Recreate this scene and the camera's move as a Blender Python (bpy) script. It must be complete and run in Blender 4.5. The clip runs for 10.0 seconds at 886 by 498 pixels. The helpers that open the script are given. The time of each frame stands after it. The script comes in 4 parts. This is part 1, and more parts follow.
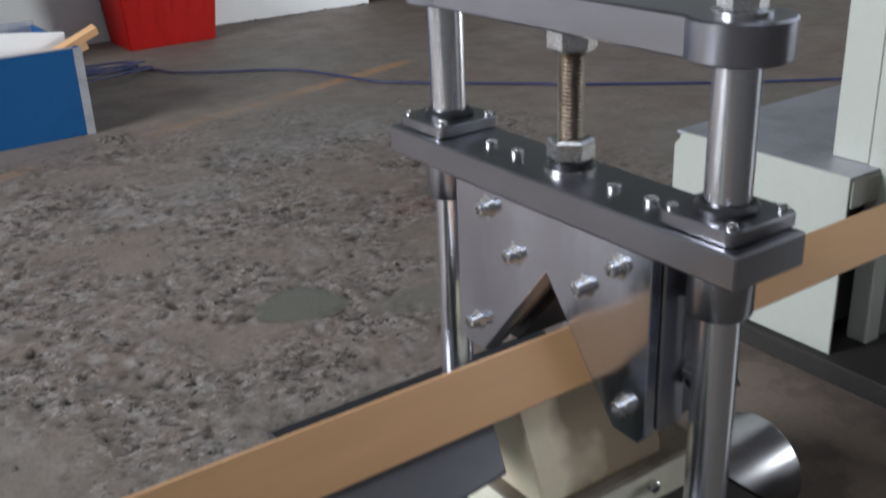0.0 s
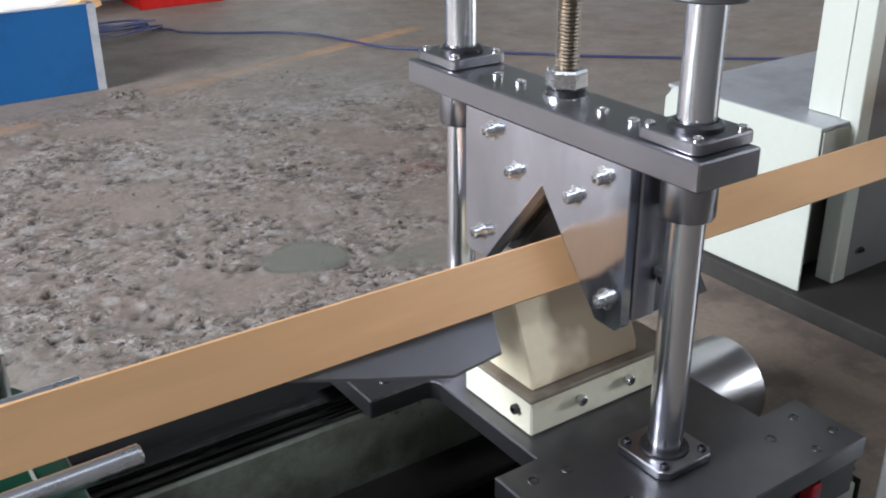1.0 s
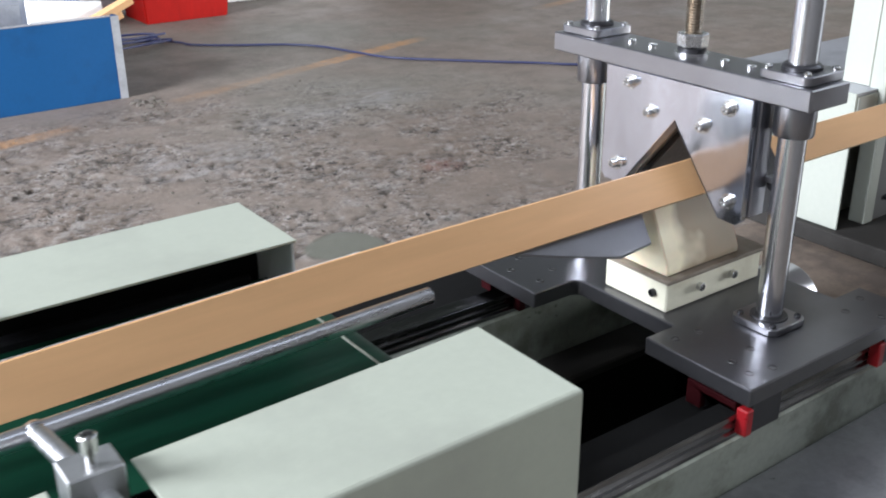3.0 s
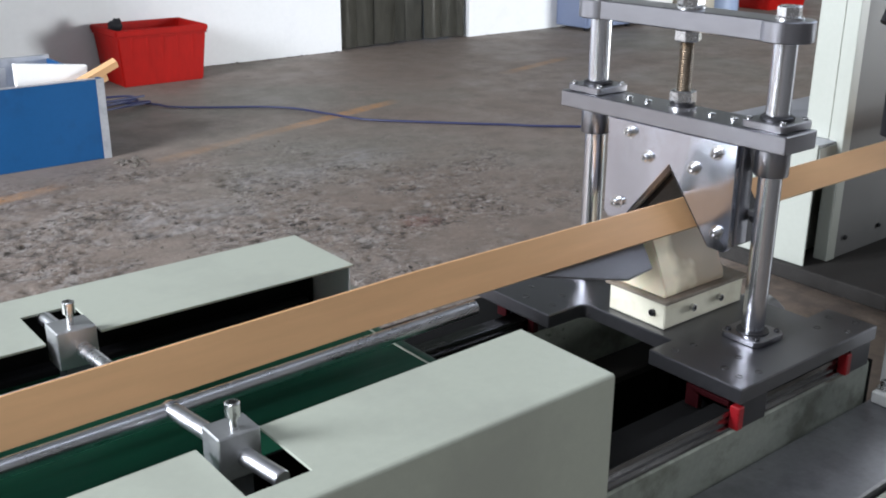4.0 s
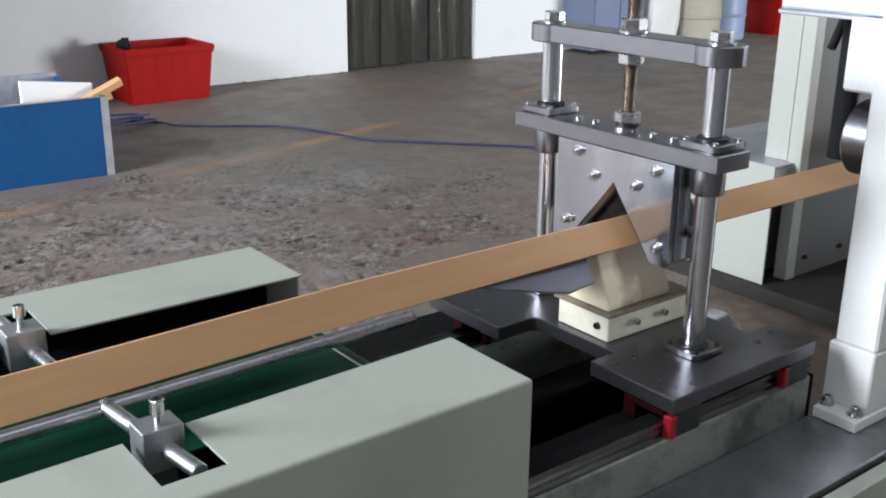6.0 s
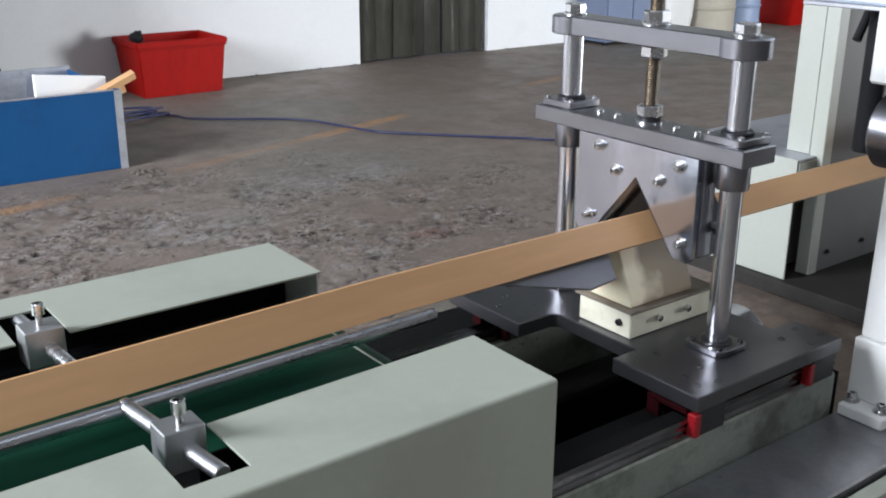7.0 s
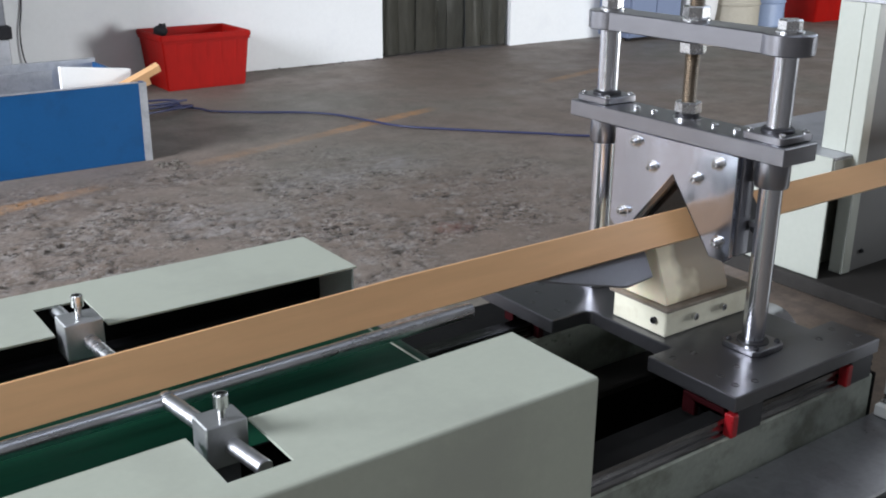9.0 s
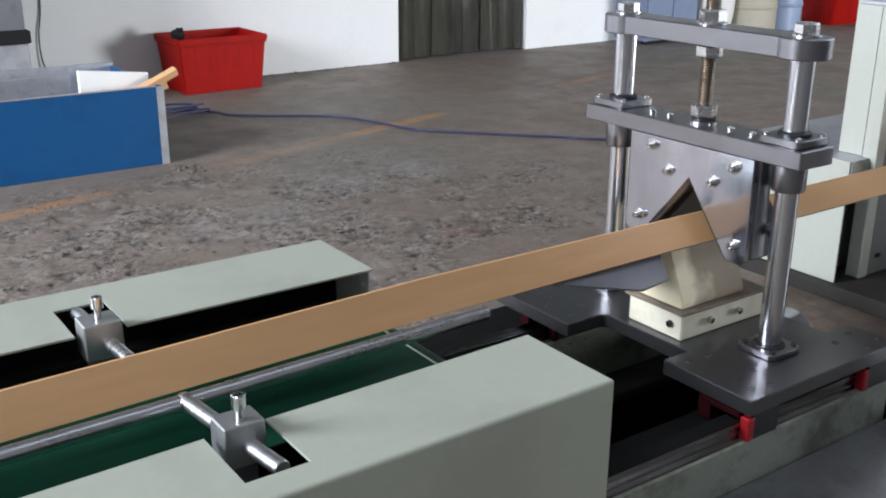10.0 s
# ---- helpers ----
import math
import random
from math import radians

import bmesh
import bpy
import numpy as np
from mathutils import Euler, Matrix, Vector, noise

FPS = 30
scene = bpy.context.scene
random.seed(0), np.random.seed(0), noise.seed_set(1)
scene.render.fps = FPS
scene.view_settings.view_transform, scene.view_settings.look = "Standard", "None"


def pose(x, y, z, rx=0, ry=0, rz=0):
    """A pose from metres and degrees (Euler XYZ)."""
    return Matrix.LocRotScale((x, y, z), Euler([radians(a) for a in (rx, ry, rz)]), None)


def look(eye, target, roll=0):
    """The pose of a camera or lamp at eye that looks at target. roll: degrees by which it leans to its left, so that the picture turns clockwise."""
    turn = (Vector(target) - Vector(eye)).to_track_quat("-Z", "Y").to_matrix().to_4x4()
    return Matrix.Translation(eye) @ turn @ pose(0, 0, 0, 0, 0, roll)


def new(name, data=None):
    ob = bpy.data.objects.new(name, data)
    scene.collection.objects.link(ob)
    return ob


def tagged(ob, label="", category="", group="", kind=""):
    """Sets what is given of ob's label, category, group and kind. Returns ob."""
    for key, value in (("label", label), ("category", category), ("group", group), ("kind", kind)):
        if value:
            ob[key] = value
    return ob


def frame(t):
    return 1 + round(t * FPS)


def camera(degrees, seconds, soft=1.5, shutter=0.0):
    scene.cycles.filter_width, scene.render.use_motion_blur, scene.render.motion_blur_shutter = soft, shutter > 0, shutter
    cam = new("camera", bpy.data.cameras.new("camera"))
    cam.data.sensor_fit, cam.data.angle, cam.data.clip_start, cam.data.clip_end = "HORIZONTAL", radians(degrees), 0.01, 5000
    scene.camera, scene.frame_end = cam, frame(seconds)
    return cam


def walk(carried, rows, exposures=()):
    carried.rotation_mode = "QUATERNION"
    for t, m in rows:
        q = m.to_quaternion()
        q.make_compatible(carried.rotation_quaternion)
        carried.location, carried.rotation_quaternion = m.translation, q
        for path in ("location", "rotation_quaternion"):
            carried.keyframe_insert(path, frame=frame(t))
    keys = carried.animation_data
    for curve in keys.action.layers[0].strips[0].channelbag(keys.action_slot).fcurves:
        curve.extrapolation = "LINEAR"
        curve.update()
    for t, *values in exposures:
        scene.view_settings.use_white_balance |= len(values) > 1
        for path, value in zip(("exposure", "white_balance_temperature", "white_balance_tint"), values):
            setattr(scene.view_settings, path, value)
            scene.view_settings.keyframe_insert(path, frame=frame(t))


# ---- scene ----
cam = camera(47.4, 10.0, soft=1.9, shutter=0.4)
EXPOSURES = [(0.0, -0.66), (0.5, -0.22), (1.0, 0.14), (1.6, 0.34), (2.5, 0.42), (4.0, -0.02), (4.6, -0.20), (10.0, -0.23)]
PATH = [
    (0, (0.265, 0.338, 1.221), (1.301, 1.861, 0.442), -2.3),
    (0.5, (0.228, 0.279, 1.215), (1.255, 1.766, 0.358), -1.4),
    (1, (0.197, 0.253, 1.22), (1.222, 1.758, 0.393), -0.5),
    (1.5, (0.129, 0.293, 1.221), (1.291, 1.702, 0.406), -2.2),
    (2, (0.055, 0.28, 1.224), (1.248, 1.664, 0.41), -1.8),
    (2.5, (-0.021, 0.194, 1.229), (1.086, 1.65, 0.42), -0.5),
    (2.7, (-0.044, 0.174, 1.23), (1.034, 1.652, 0.421), -0.3),
    (3.8, (-0.233, 0.084, 1.253), (0.911, 1.567, 0.551), -0.1),
    (4, (-0.245, 0.072, 1.256), (0.926, 1.544, 0.576), 0.2),
    (4.5, (-0.251, 0.036, 1.254), (0.852, 1.553, 0.561), 1.1),
    (5, (-0.222, -0.013, 1.263), (0.916, 1.496, 0.611), 0.9),
    (5.5, (-0.213, -0.01, 1.266), (0.925, 1.511, 0.641), 0.6),
    (5.7, (-0.214, -0.007, 1.262), (0.947, 1.495, 0.63), 0.8),
    (6.8, (-0.217, 0.005, 1.263), (0.927, 1.509, 0.605), 0.0),
    (7, (-0.215, 0.012, 1.262), (0.924, 1.519, 0.606), 0.3),
    (7.5, (-0.22, 0.02, 1.262), (0.929, 1.519, 0.604), 0.8),
    (8, (-0.222, 0.026, 1.261), (0.911, 1.536, 0.6), 0.8),
    (8.5, (-0.223, 0.028, 1.261), (0.904, 1.542, 0.598), 0.8),
    (9, (-0.227, 0.027, 1.261), (0.881, 1.553, 0.595), 0.5),
    (9.5, (-0.23, 0.025, 1.262), (0.871, 1.558, 0.598), 0.5),
    (10, (-0.23, 0.024, 1.262), (0.855, 1.57, 0.602), 0.3),
]
walk(cam, [(t, look(eye, target, roll)) for t, eye, target, roll in PATH], EXPOSURES)


# ---- light ----
X0, X1, Y0, Y1, HIGH = -5.5, 12.0, -1.7, 6.93, 4.9
ROOF_LIGHTS = (-2.6, 1.2, 5.0)
ROOF_WATTS = {-2.6: 90, 1.2: 8, 5.0: 8}
ROOF_Y = -0.3

world = bpy.data.worlds.new("sky")
scene.world = world
world.use_nodes = True
wn = world.node_tree
sky = wn.nodes.new("ShaderNodeTexSky")
sky.sky_type, sky.sun_disc = "NISHITA", False
sky.sun_elevation, sky.sun_rotation = radians(38), radians(200)
wn.links.new(sky.outputs[0], wn.nodes["Background"].inputs[0])
wn.nodes["Background"].inputs[1].default_value = 0.12


def window_light(name, eye, target, w, h, watts, color):
    data = bpy.data.lights.new(name, "AREA")
    data.shape, data.size, data.size_y, data.energy, data.color = "RECTANGLE", w, h, watts, color
    ob = new(name, data)
    ob.matrix_world = look(eye, target)
    return ob


window_light("daylight_west_window", (X0 + 0.1, 3.0, 3.3), (2, 4.6, 0.0), 2.7, 2.5, 1150, (0.87, 0.91, 1.0))
window_light("daylight_south_door", (8.4, Y0 + 0.1, 1.1), (4.6, 6.9, 0.8), 2.0, 2.0, 720, (0.93, 0.97, 1.0))
# Weak lamp added for highlights on the blade and posts; its opening is assumed.
window_light("blade_highlight_lamp", (X0 + 0.1, 5.7, 1.1), (2, 5.2, 1.0), 1.5, 2.1, 13, (0.86, 0.93, 1.0))
for wx in ROOF_LIGHTS:
    window_light("daylight_roof_light", (wx, ROOF_Y, HIGH - 0.02), (wx, ROOF_Y, 0), 2.4, 1.0, ROOF_WATTS[wx], (0.86, 0.91, 1.0))


# ---- materials ----
def mat(name, base, rough=0.5, metal=0.0, var=0.12, big=3.0, small=60.0, bump=0.0, stretch=(1, 1, 1),
        second=None, cover=0.5, spec=0.5, rvar=0.1, coat=0.0, bscale=None, perobj=0.0):
    """A surface with two scales of variation; second: a stain colour that covers part of it."""
    m = bpy.data.materials.new(name)
    m.use_nodes = True
    nt = m.node_tree
    N, L = nt.nodes, nt.links
    b = N["Principled BSDF"]
    tc = N.new("ShaderNodeTexCoord")
    mp = N.new("ShaderNodeMapping")
    mp.inputs["Scale"].default_value = stretch
    L.new(tc.outputs["Object"], mp.inputs[0])

    def noise_tex(scale, detail, rough_=0.6):
        n = N.new("ShaderNodeTexNoise")
        n.inputs["Scale"].default_value, n.inputs["Detail"].default_value = scale, detail
        n.inputs["Roughness"].default_value = rough_
        L.new(mp.outputs[0], n.inputs["Vector"])
        return n
    n1, n2 = noise_tex(big, 4), noise_tex(small, 5)
    mx = N.new("ShaderNodeMath")
    mx.operation = "MULTIPLY_ADD"
    L.new(n2.outputs[0], mx.inputs[0])
    mx.inputs[1].default_value = 0.5
    half = N.new("ShaderNodeMath")
    half.operation = "MULTIPLY"
    L.new(n1.outputs[0], half.inputs[0])
    half.inputs[1].default_value = 0.5
    L.new(half.outputs[0], mx.inputs[2])
    ramp = N.new("ShaderNodeMapRange")
    ramp.inputs[1].default_value, ramp.inputs[2].default_value = 0.3, 0.7
    ramp.inputs[3].default_value, ramp.inputs[4].default_value = 1 - var, 1 + var
    L.new(mx.outputs[0], ramp.inputs[0])
    col = N.new("ShaderNodeVectorMath")
    col.operation = "SCALE"
    col.inputs[0].default_value = base
    L.new(ramp.outputs[0], col.inputs["Scale"])
    out = col.outputs[0]
    if second:
        n3 = noise_tex(big * 1.7, 6, 0.65)
        r3 = N.new("ShaderNodeMapRange")
        r3.inputs[1].default_value, r3.inputs[2].default_value = 1 - cover - 0.06, 1 - cover + 0.10
        L.new(n3.outputs[0], r3.inputs[0])
        mix = N.new("ShaderNodeMix")
        mix.data_type = "RGBA"
        L.new(r3.outputs[0], mix.inputs[0])
        L.new(out, mix.inputs[6])
        mix.inputs[7].default_value = (*second, 1)
        out = mix.outputs[2]
    if perobj:
        oi = N.new("ShaderNodeObjectInfo")
        pr = N.new("ShaderNodeMapRange")
        pr.inputs[3].default_value, pr.inputs[4].default_value = 1 - perobj, 1 + perobj
        L.new(oi.outputs["Random"], pr.inputs[0])
        sc = N.new("ShaderNodeVectorMath")
        sc.operation = "SCALE"
        L.new(out, sc.inputs[0])
        L.new(pr.outputs[0], sc.inputs["Scale"])
        out = sc.outputs[0]
    L.new(out, b.inputs["Base Color"])
    rr = N.new("ShaderNodeMapRange")
    rr.inputs[1].default_value, rr.inputs[2].default_value = 0.3, 0.7
    rr.inputs[3].default_value, rr.inputs[4].default_value = max(0.02, rough - rvar), min(1, rough + rvar)
    L.new(mx.outputs[0], rr.inputs[0])
    L.new(rr.outputs[0], b.inputs["Roughness"])
    b.inputs["Metallic"].default_value = metal
    b.inputs["Specular IOR Level"].default_value = spec
    b.inputs["Coat Weight"].default_value = coat
    if bump:
        bp = N.new("ShaderNodeBump")
        bp.inputs["Strength"].default_value, bp.inputs["Distance"].default_value = 1.0, bump
        L.new((noise_tex(bscale, 4 if bscale > 30 else 0.5) if bscale else n2).outputs[0], bp.inputs["Height"])
        L.new(bp.outputs[0], b.inputs["Normal"])
    return m


STEEL = mat("ground_steel", (0.31, 0.31, 0.335), 0.29, 1.0, 0.06, 14, 90, 0.0, (1, 0.4, 1), rvar=0.02)
BLADE = mat("polished_blade_steel", (0.60, 0.635, 0.73), 0.16, 1.0, 0.08, 22, 160, 0.009, (1, 0.9, 0.42), rvar=0.05, bscale=15)
CHROME = mat("chromed_shaft", (0.68, 0.69, 0.73), 0.22, 1.0, 0.04, 10, 300, rvar=0.03)
DARKSTEEL = mat("blackened_steel_plate", (0.125, 0.125, 0.135), 0.30, 0.85, 0.08, 6, 120, 0.0, (1, 1, 1), rvar=0.03,
                second=(0.11, 0.11, 0.115), cover=0.4)
BOLT = mat("zinc_bolt", (0.62, 0.62, 0.62), 0.24, 1.0, 0.12, 60, 400)
DULLSCREW = mat("dull_zinc_screw", (0.10, 0.10, 0.10), 0.35, 1.0, 0.2, 60, 400)
BLACKOX = mat("black_oxide_screw", (0.05, 0.05, 0.055), 0.35, 0.7, 0.15, 60, 400)
THREAD = mat("oily_brown_thread", (0.30, 0.25, 0.195), 0.34, 1.0, 0.2, 40, 300)
SHEETGREY = mat("bent_sheet_steel", (0.27, 0.27, 0.285), 0.42, 0.75, 0.08, 12, 180, 0.00003)
CREAM = mat("grey_green_machine_paint", (0.385, 0.412, 0.345), 0.42, 0.0, 0.06, 4, 120, 0.00010, bscale=420,
            second=(0.345, 0.365, 0.310), cover=0.42, rvar=0.06)
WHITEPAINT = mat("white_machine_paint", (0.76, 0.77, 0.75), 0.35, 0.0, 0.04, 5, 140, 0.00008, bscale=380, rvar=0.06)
PALEBLUE = mat("pale_blue_machine_paint", (0.64, 0.71, 0.82), 0.40, 0.0, 0.05, 5, 120, 0.00008, bscale=380)
BELT = mat("green_conveyor_belt", (0.006, 0.060, 0.032), 0.55, 0.0, 0.30, 9, 150, 0.0001, (0.12, 1, 1), spec=0.18,
           second=(0.004, 0.040, 0.023), cover=0.45)
CARD = mat("laminated_brown_paperboard", (0.76, 0.445, 0.22), 0.48, 0.0, 0.09, 7, 110, 0.00008, (0.10, 1, 1),
           second=(0.70, 0.40, 0.195), cover=0.44)
CARDEDGE = mat("cut_paperboard_edge", (0.62, 0.46, 0.29), 0.8, 0.0, 0.2, 60, 500)
NYLON = mat("scuffed_white_nylon", (0.86, 0.77, 0.57), 0.48, 0.0, 0.05, 12, 160, 0.00008, spec=0.35)
stain_nt = NYLON.node_tree
stain_tc = stain_nt.nodes.new("ShaderNodeTexCoord")
stain_sep = stain_nt.nodes.new("ShaderNodeSeparateXYZ")
stain_noise = stain_nt.nodes.new("ShaderNodeTexNoise")
stain_noise.inputs["Scale"].default_value = 22
stain_sum = stain_nt.nodes.new("ShaderNodeMath")
stain_sum.operation = "MULTIPLY_ADD"
stain_sum.inputs[1].default_value = 0.10
stain_ramp = stain_nt.nodes.new("ShaderNodeMapRange")
for stain_k, stain_v in zip((1, 2, 3, 4), (-0.004, 0.024, 0.0, 0.85)):
    stain_ramp.inputs[stain_k].default_value = stain_v
stain_mix = stain_nt.nodes.new("ShaderNodeMix")
stain_mix.data_type = "RGBA"
stain_mix.inputs[7].default_value = (0.20, 0.135, 0.08, 1)
stain_bsdf = stain_nt.nodes["Principled BSDF"]
stain_bsdf.inputs["Subsurface Weight"].default_value = 0.15
stain_bsdf.inputs["Subsurface Scale"].default_value = 0.012
stain_nt.links.new(stain_tc.outputs["Object"], stain_sep.inputs[0])
stain_nt.links.new(stain_tc.outputs["Object"], stain_noise.inputs["Vector"])
stain_nt.links.new(stain_noise.outputs[0], stain_sum.inputs[0])
stain_nt.links.new(stain_sep.outputs[0], stain_sum.inputs[2])
stain_nt.links.new(stain_sum.outputs[0], stain_ramp.inputs[0])
stain_nt.links.new(stain_ramp.outputs[0], stain_mix.inputs[0])
stain_nt.links.new(stain_bsdf.inputs["Base Color"].links[0].from_socket, stain_mix.inputs[6])
stain_nt.links.new(stain_mix.outputs[2], stain_bsdf.inputs["Base Color"])
NYLONPLATE = mat("grimy_plastic_plate", (0.22, 0.185, 0.15), 0.35, 0.0, 0.10, 14, 160, 0.0001, second=(0.15, 0.12, 0.09), cover=0.45)
NYLONBASE = mat("ivory_nylon_base", (0.76, 0.74, 0.60), 0.45, 0.0, 0.06, 16, 160, 0.0001,
                second=(0.66, 0.62, 0.48), cover=0.4)
REDCAP = mat("red_seal_plastic", (0.30, 0.009, 0.014), 0.35, 0.0, 0.1, 40, 200)
# Shaded copy of the red seal plastic, taken down almost to black.
DARKRED = mat("shaded_red_seal", (0.02, 0.003, 0.004), 0.6, 0.0, 0.2, 40, 200, spec=0.03)
REDBIN = mat("red_polyethylene", (0.31, 0.006, 0.004), 0.50, 0.0, 0.22, 4, 40, 0.0004, (1, 1, 0.3), spec=0.15)
BLUEBOARD = mat("blue_painted_panel", (0.006, 0.072, 0.205), 0.45, 0.0, 0.08, 4, 60, 0.0002, second=(0.006, 0.062, 0.178), cover=0.42, spec=0.25)
ZINC = mat("galvanised_sheet", (0.44, 0.45, 0.48), 0.45, 0.6, 0.15, 10, 90, second=(0.36, 0.37, 0.40), cover=0.45)
FOAM = mat("white_foam_board", (0.86, 0.86, 0.85), 0.8, 0.0, 0.03, 8, 90, 0.0003)
HOSE = mat("blue_air_hose", (0.030, 0.036, 0.10), 0.4, 0.0, 0.15, 10, 90)
# Near-black that paints in the shade of the pit and of gaps.
PITBLACK = mat("shade_black", (0.006, 0.006, 0.006), 0.8, 0.0, 0.3, 8, 60, spec=0.1)
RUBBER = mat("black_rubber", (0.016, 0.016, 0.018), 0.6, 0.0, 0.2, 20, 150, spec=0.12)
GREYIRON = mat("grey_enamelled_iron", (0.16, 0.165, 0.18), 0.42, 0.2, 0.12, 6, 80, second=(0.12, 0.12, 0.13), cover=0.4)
BEDPAINT = mat("oil_stained_green_grey_steel", (0.34, 0.37, 0.32), 0.36, 0.35, 0.22, 10, 120, 0.0001,
               second=(0.19, 0.205, 0.165), cover=0.45)
TABLE = mat("dark_ground_table_steel", (0.27, 0.27, 0.285), 0.34, 0.75, 0.2, 8, 120, 0.00005, second=(0.20, 0.20, 0.21), cover=0.45)
BROWNTRAY = mat("mottled_brown_steel", (0.24, 0.19, 0.15), 0.7, 0.0, 0.2, 9, 120, 0.0004, second=(0.15, 0.12, 0.10), cover=0.5)
# Near-black steel; on the drive plate it includes the pit's shade.
PITSTEEL = mat("near_black_steel", (0.032, 0.030, 0.028), 0.6, 0.0, 0.3, 10, 90, spec=0.12)
OILRAIL = mat("oily_dark_rail_steel", (0.40, 0.40, 0.41), 0.24, 1.0, 0.25, 9, 120, 0.00005, (0.1, 1, 1), second=(0.06, 0.06, 0.06), cover=0.5)
CHIP = mat("broken_concrete", (0.12, 0.105, 0.09), 0.9, 0.0, 0.3, 4, 80)
ALU = mat("sandblasted_aluminium", (0.52, 0.53, 0.54), 0.40, 0.9, 0.10, 30, 300, 0.0001)
BARSTEEL = mat("drawn_bright_bar", (0.74, 0.75, 0.78), 0.30, 1.0, 0.14, 8, 160, 0.00004, (0.2, 1, 1))
WALL = mat("white_distempered_wall", (0.80, 0.81, 0.82), 0.85, 0.0, 0.035, 1.3, 30, 0.0008, second=(0.75, 0.76, 0.78), cover=0.38)
UPPERWALL = mat("dull_green_upper_wall", (0.060, 0.075, 0.062), 0.8, 0.0, 0.12, 1.2, 25, 0.001)
# Dark grey for walls out of view, chosen to cut bounced light.
GREYWALL = mat("low_bounce_grey_wall", (0.14, 0.135, 0.13), 0.9, 0.0, 0.15, 1.2, 25, 0.001)
# The unseen ceiling is kept dark for the same purpose.
CEIL = mat("low_bounce_grey_ceiling", (0.14, 0.145, 0.155), 0.7, 0.0, 0.08, 1, 20)
DRUMBEIGE = mat("beige_fibre_drum", (0.38, 0.35, 0.29), 0.7, 0.0, 0.10, 4, 40)
DRUMBLUE = mat("pale_blue_plastic_drum", (0.27, 0.34, 0.50), 0.45, 0.0, 0.08, 4, 40)
SACK = mat("white_woven_sack", (0.68, 0.68, 0.68), 0.75, 0.0, 0.06, 5, 160, 0.0008)
# Cream-white paint, lowered to include part of the shade on the housing.
HOUSEPAINT = mat("shade_dimmed_cream_white_paint", (0.37, 0.39, 0.345), 0.40, 0.0, 0.05, 5, 140, 0.00008, bscale=380, rvar=0.06)
# Grey side plate, darkened by the shade that falls on it.
SIDEPLATE = mat("shade_darkened_side_plate", (0.10, 0.10, 0.10), 0.50, 0.0, 0.12, 6, 80, 0.0, (1, 1, 0.2), second=(0.075, 0.075, 0.075), cover=0.4, spec=0.2)
STEELBLUE = mat("blue_grey_locker_paint", (0.17, 0.21, 0.32), 0.45, 0.0, 0.08, 3, 60)


def strip_material():
    """Smoky soft vinyl, half clear."""
    m = mat("smoky_soft_vinyl", (0.14, 0.135, 0.115), 0.14, 0.0, 0.25, 5, 30, 0.003, (1, 1, 0.25), bscale=9)
    b = m.node_tree.nodes["Principled BSDF"]
    b.inputs["Transmission Weight"].default_value = 0.45
    b.inputs["IOR"].default_value = 1.2
    return m


VINYL = strip_material()


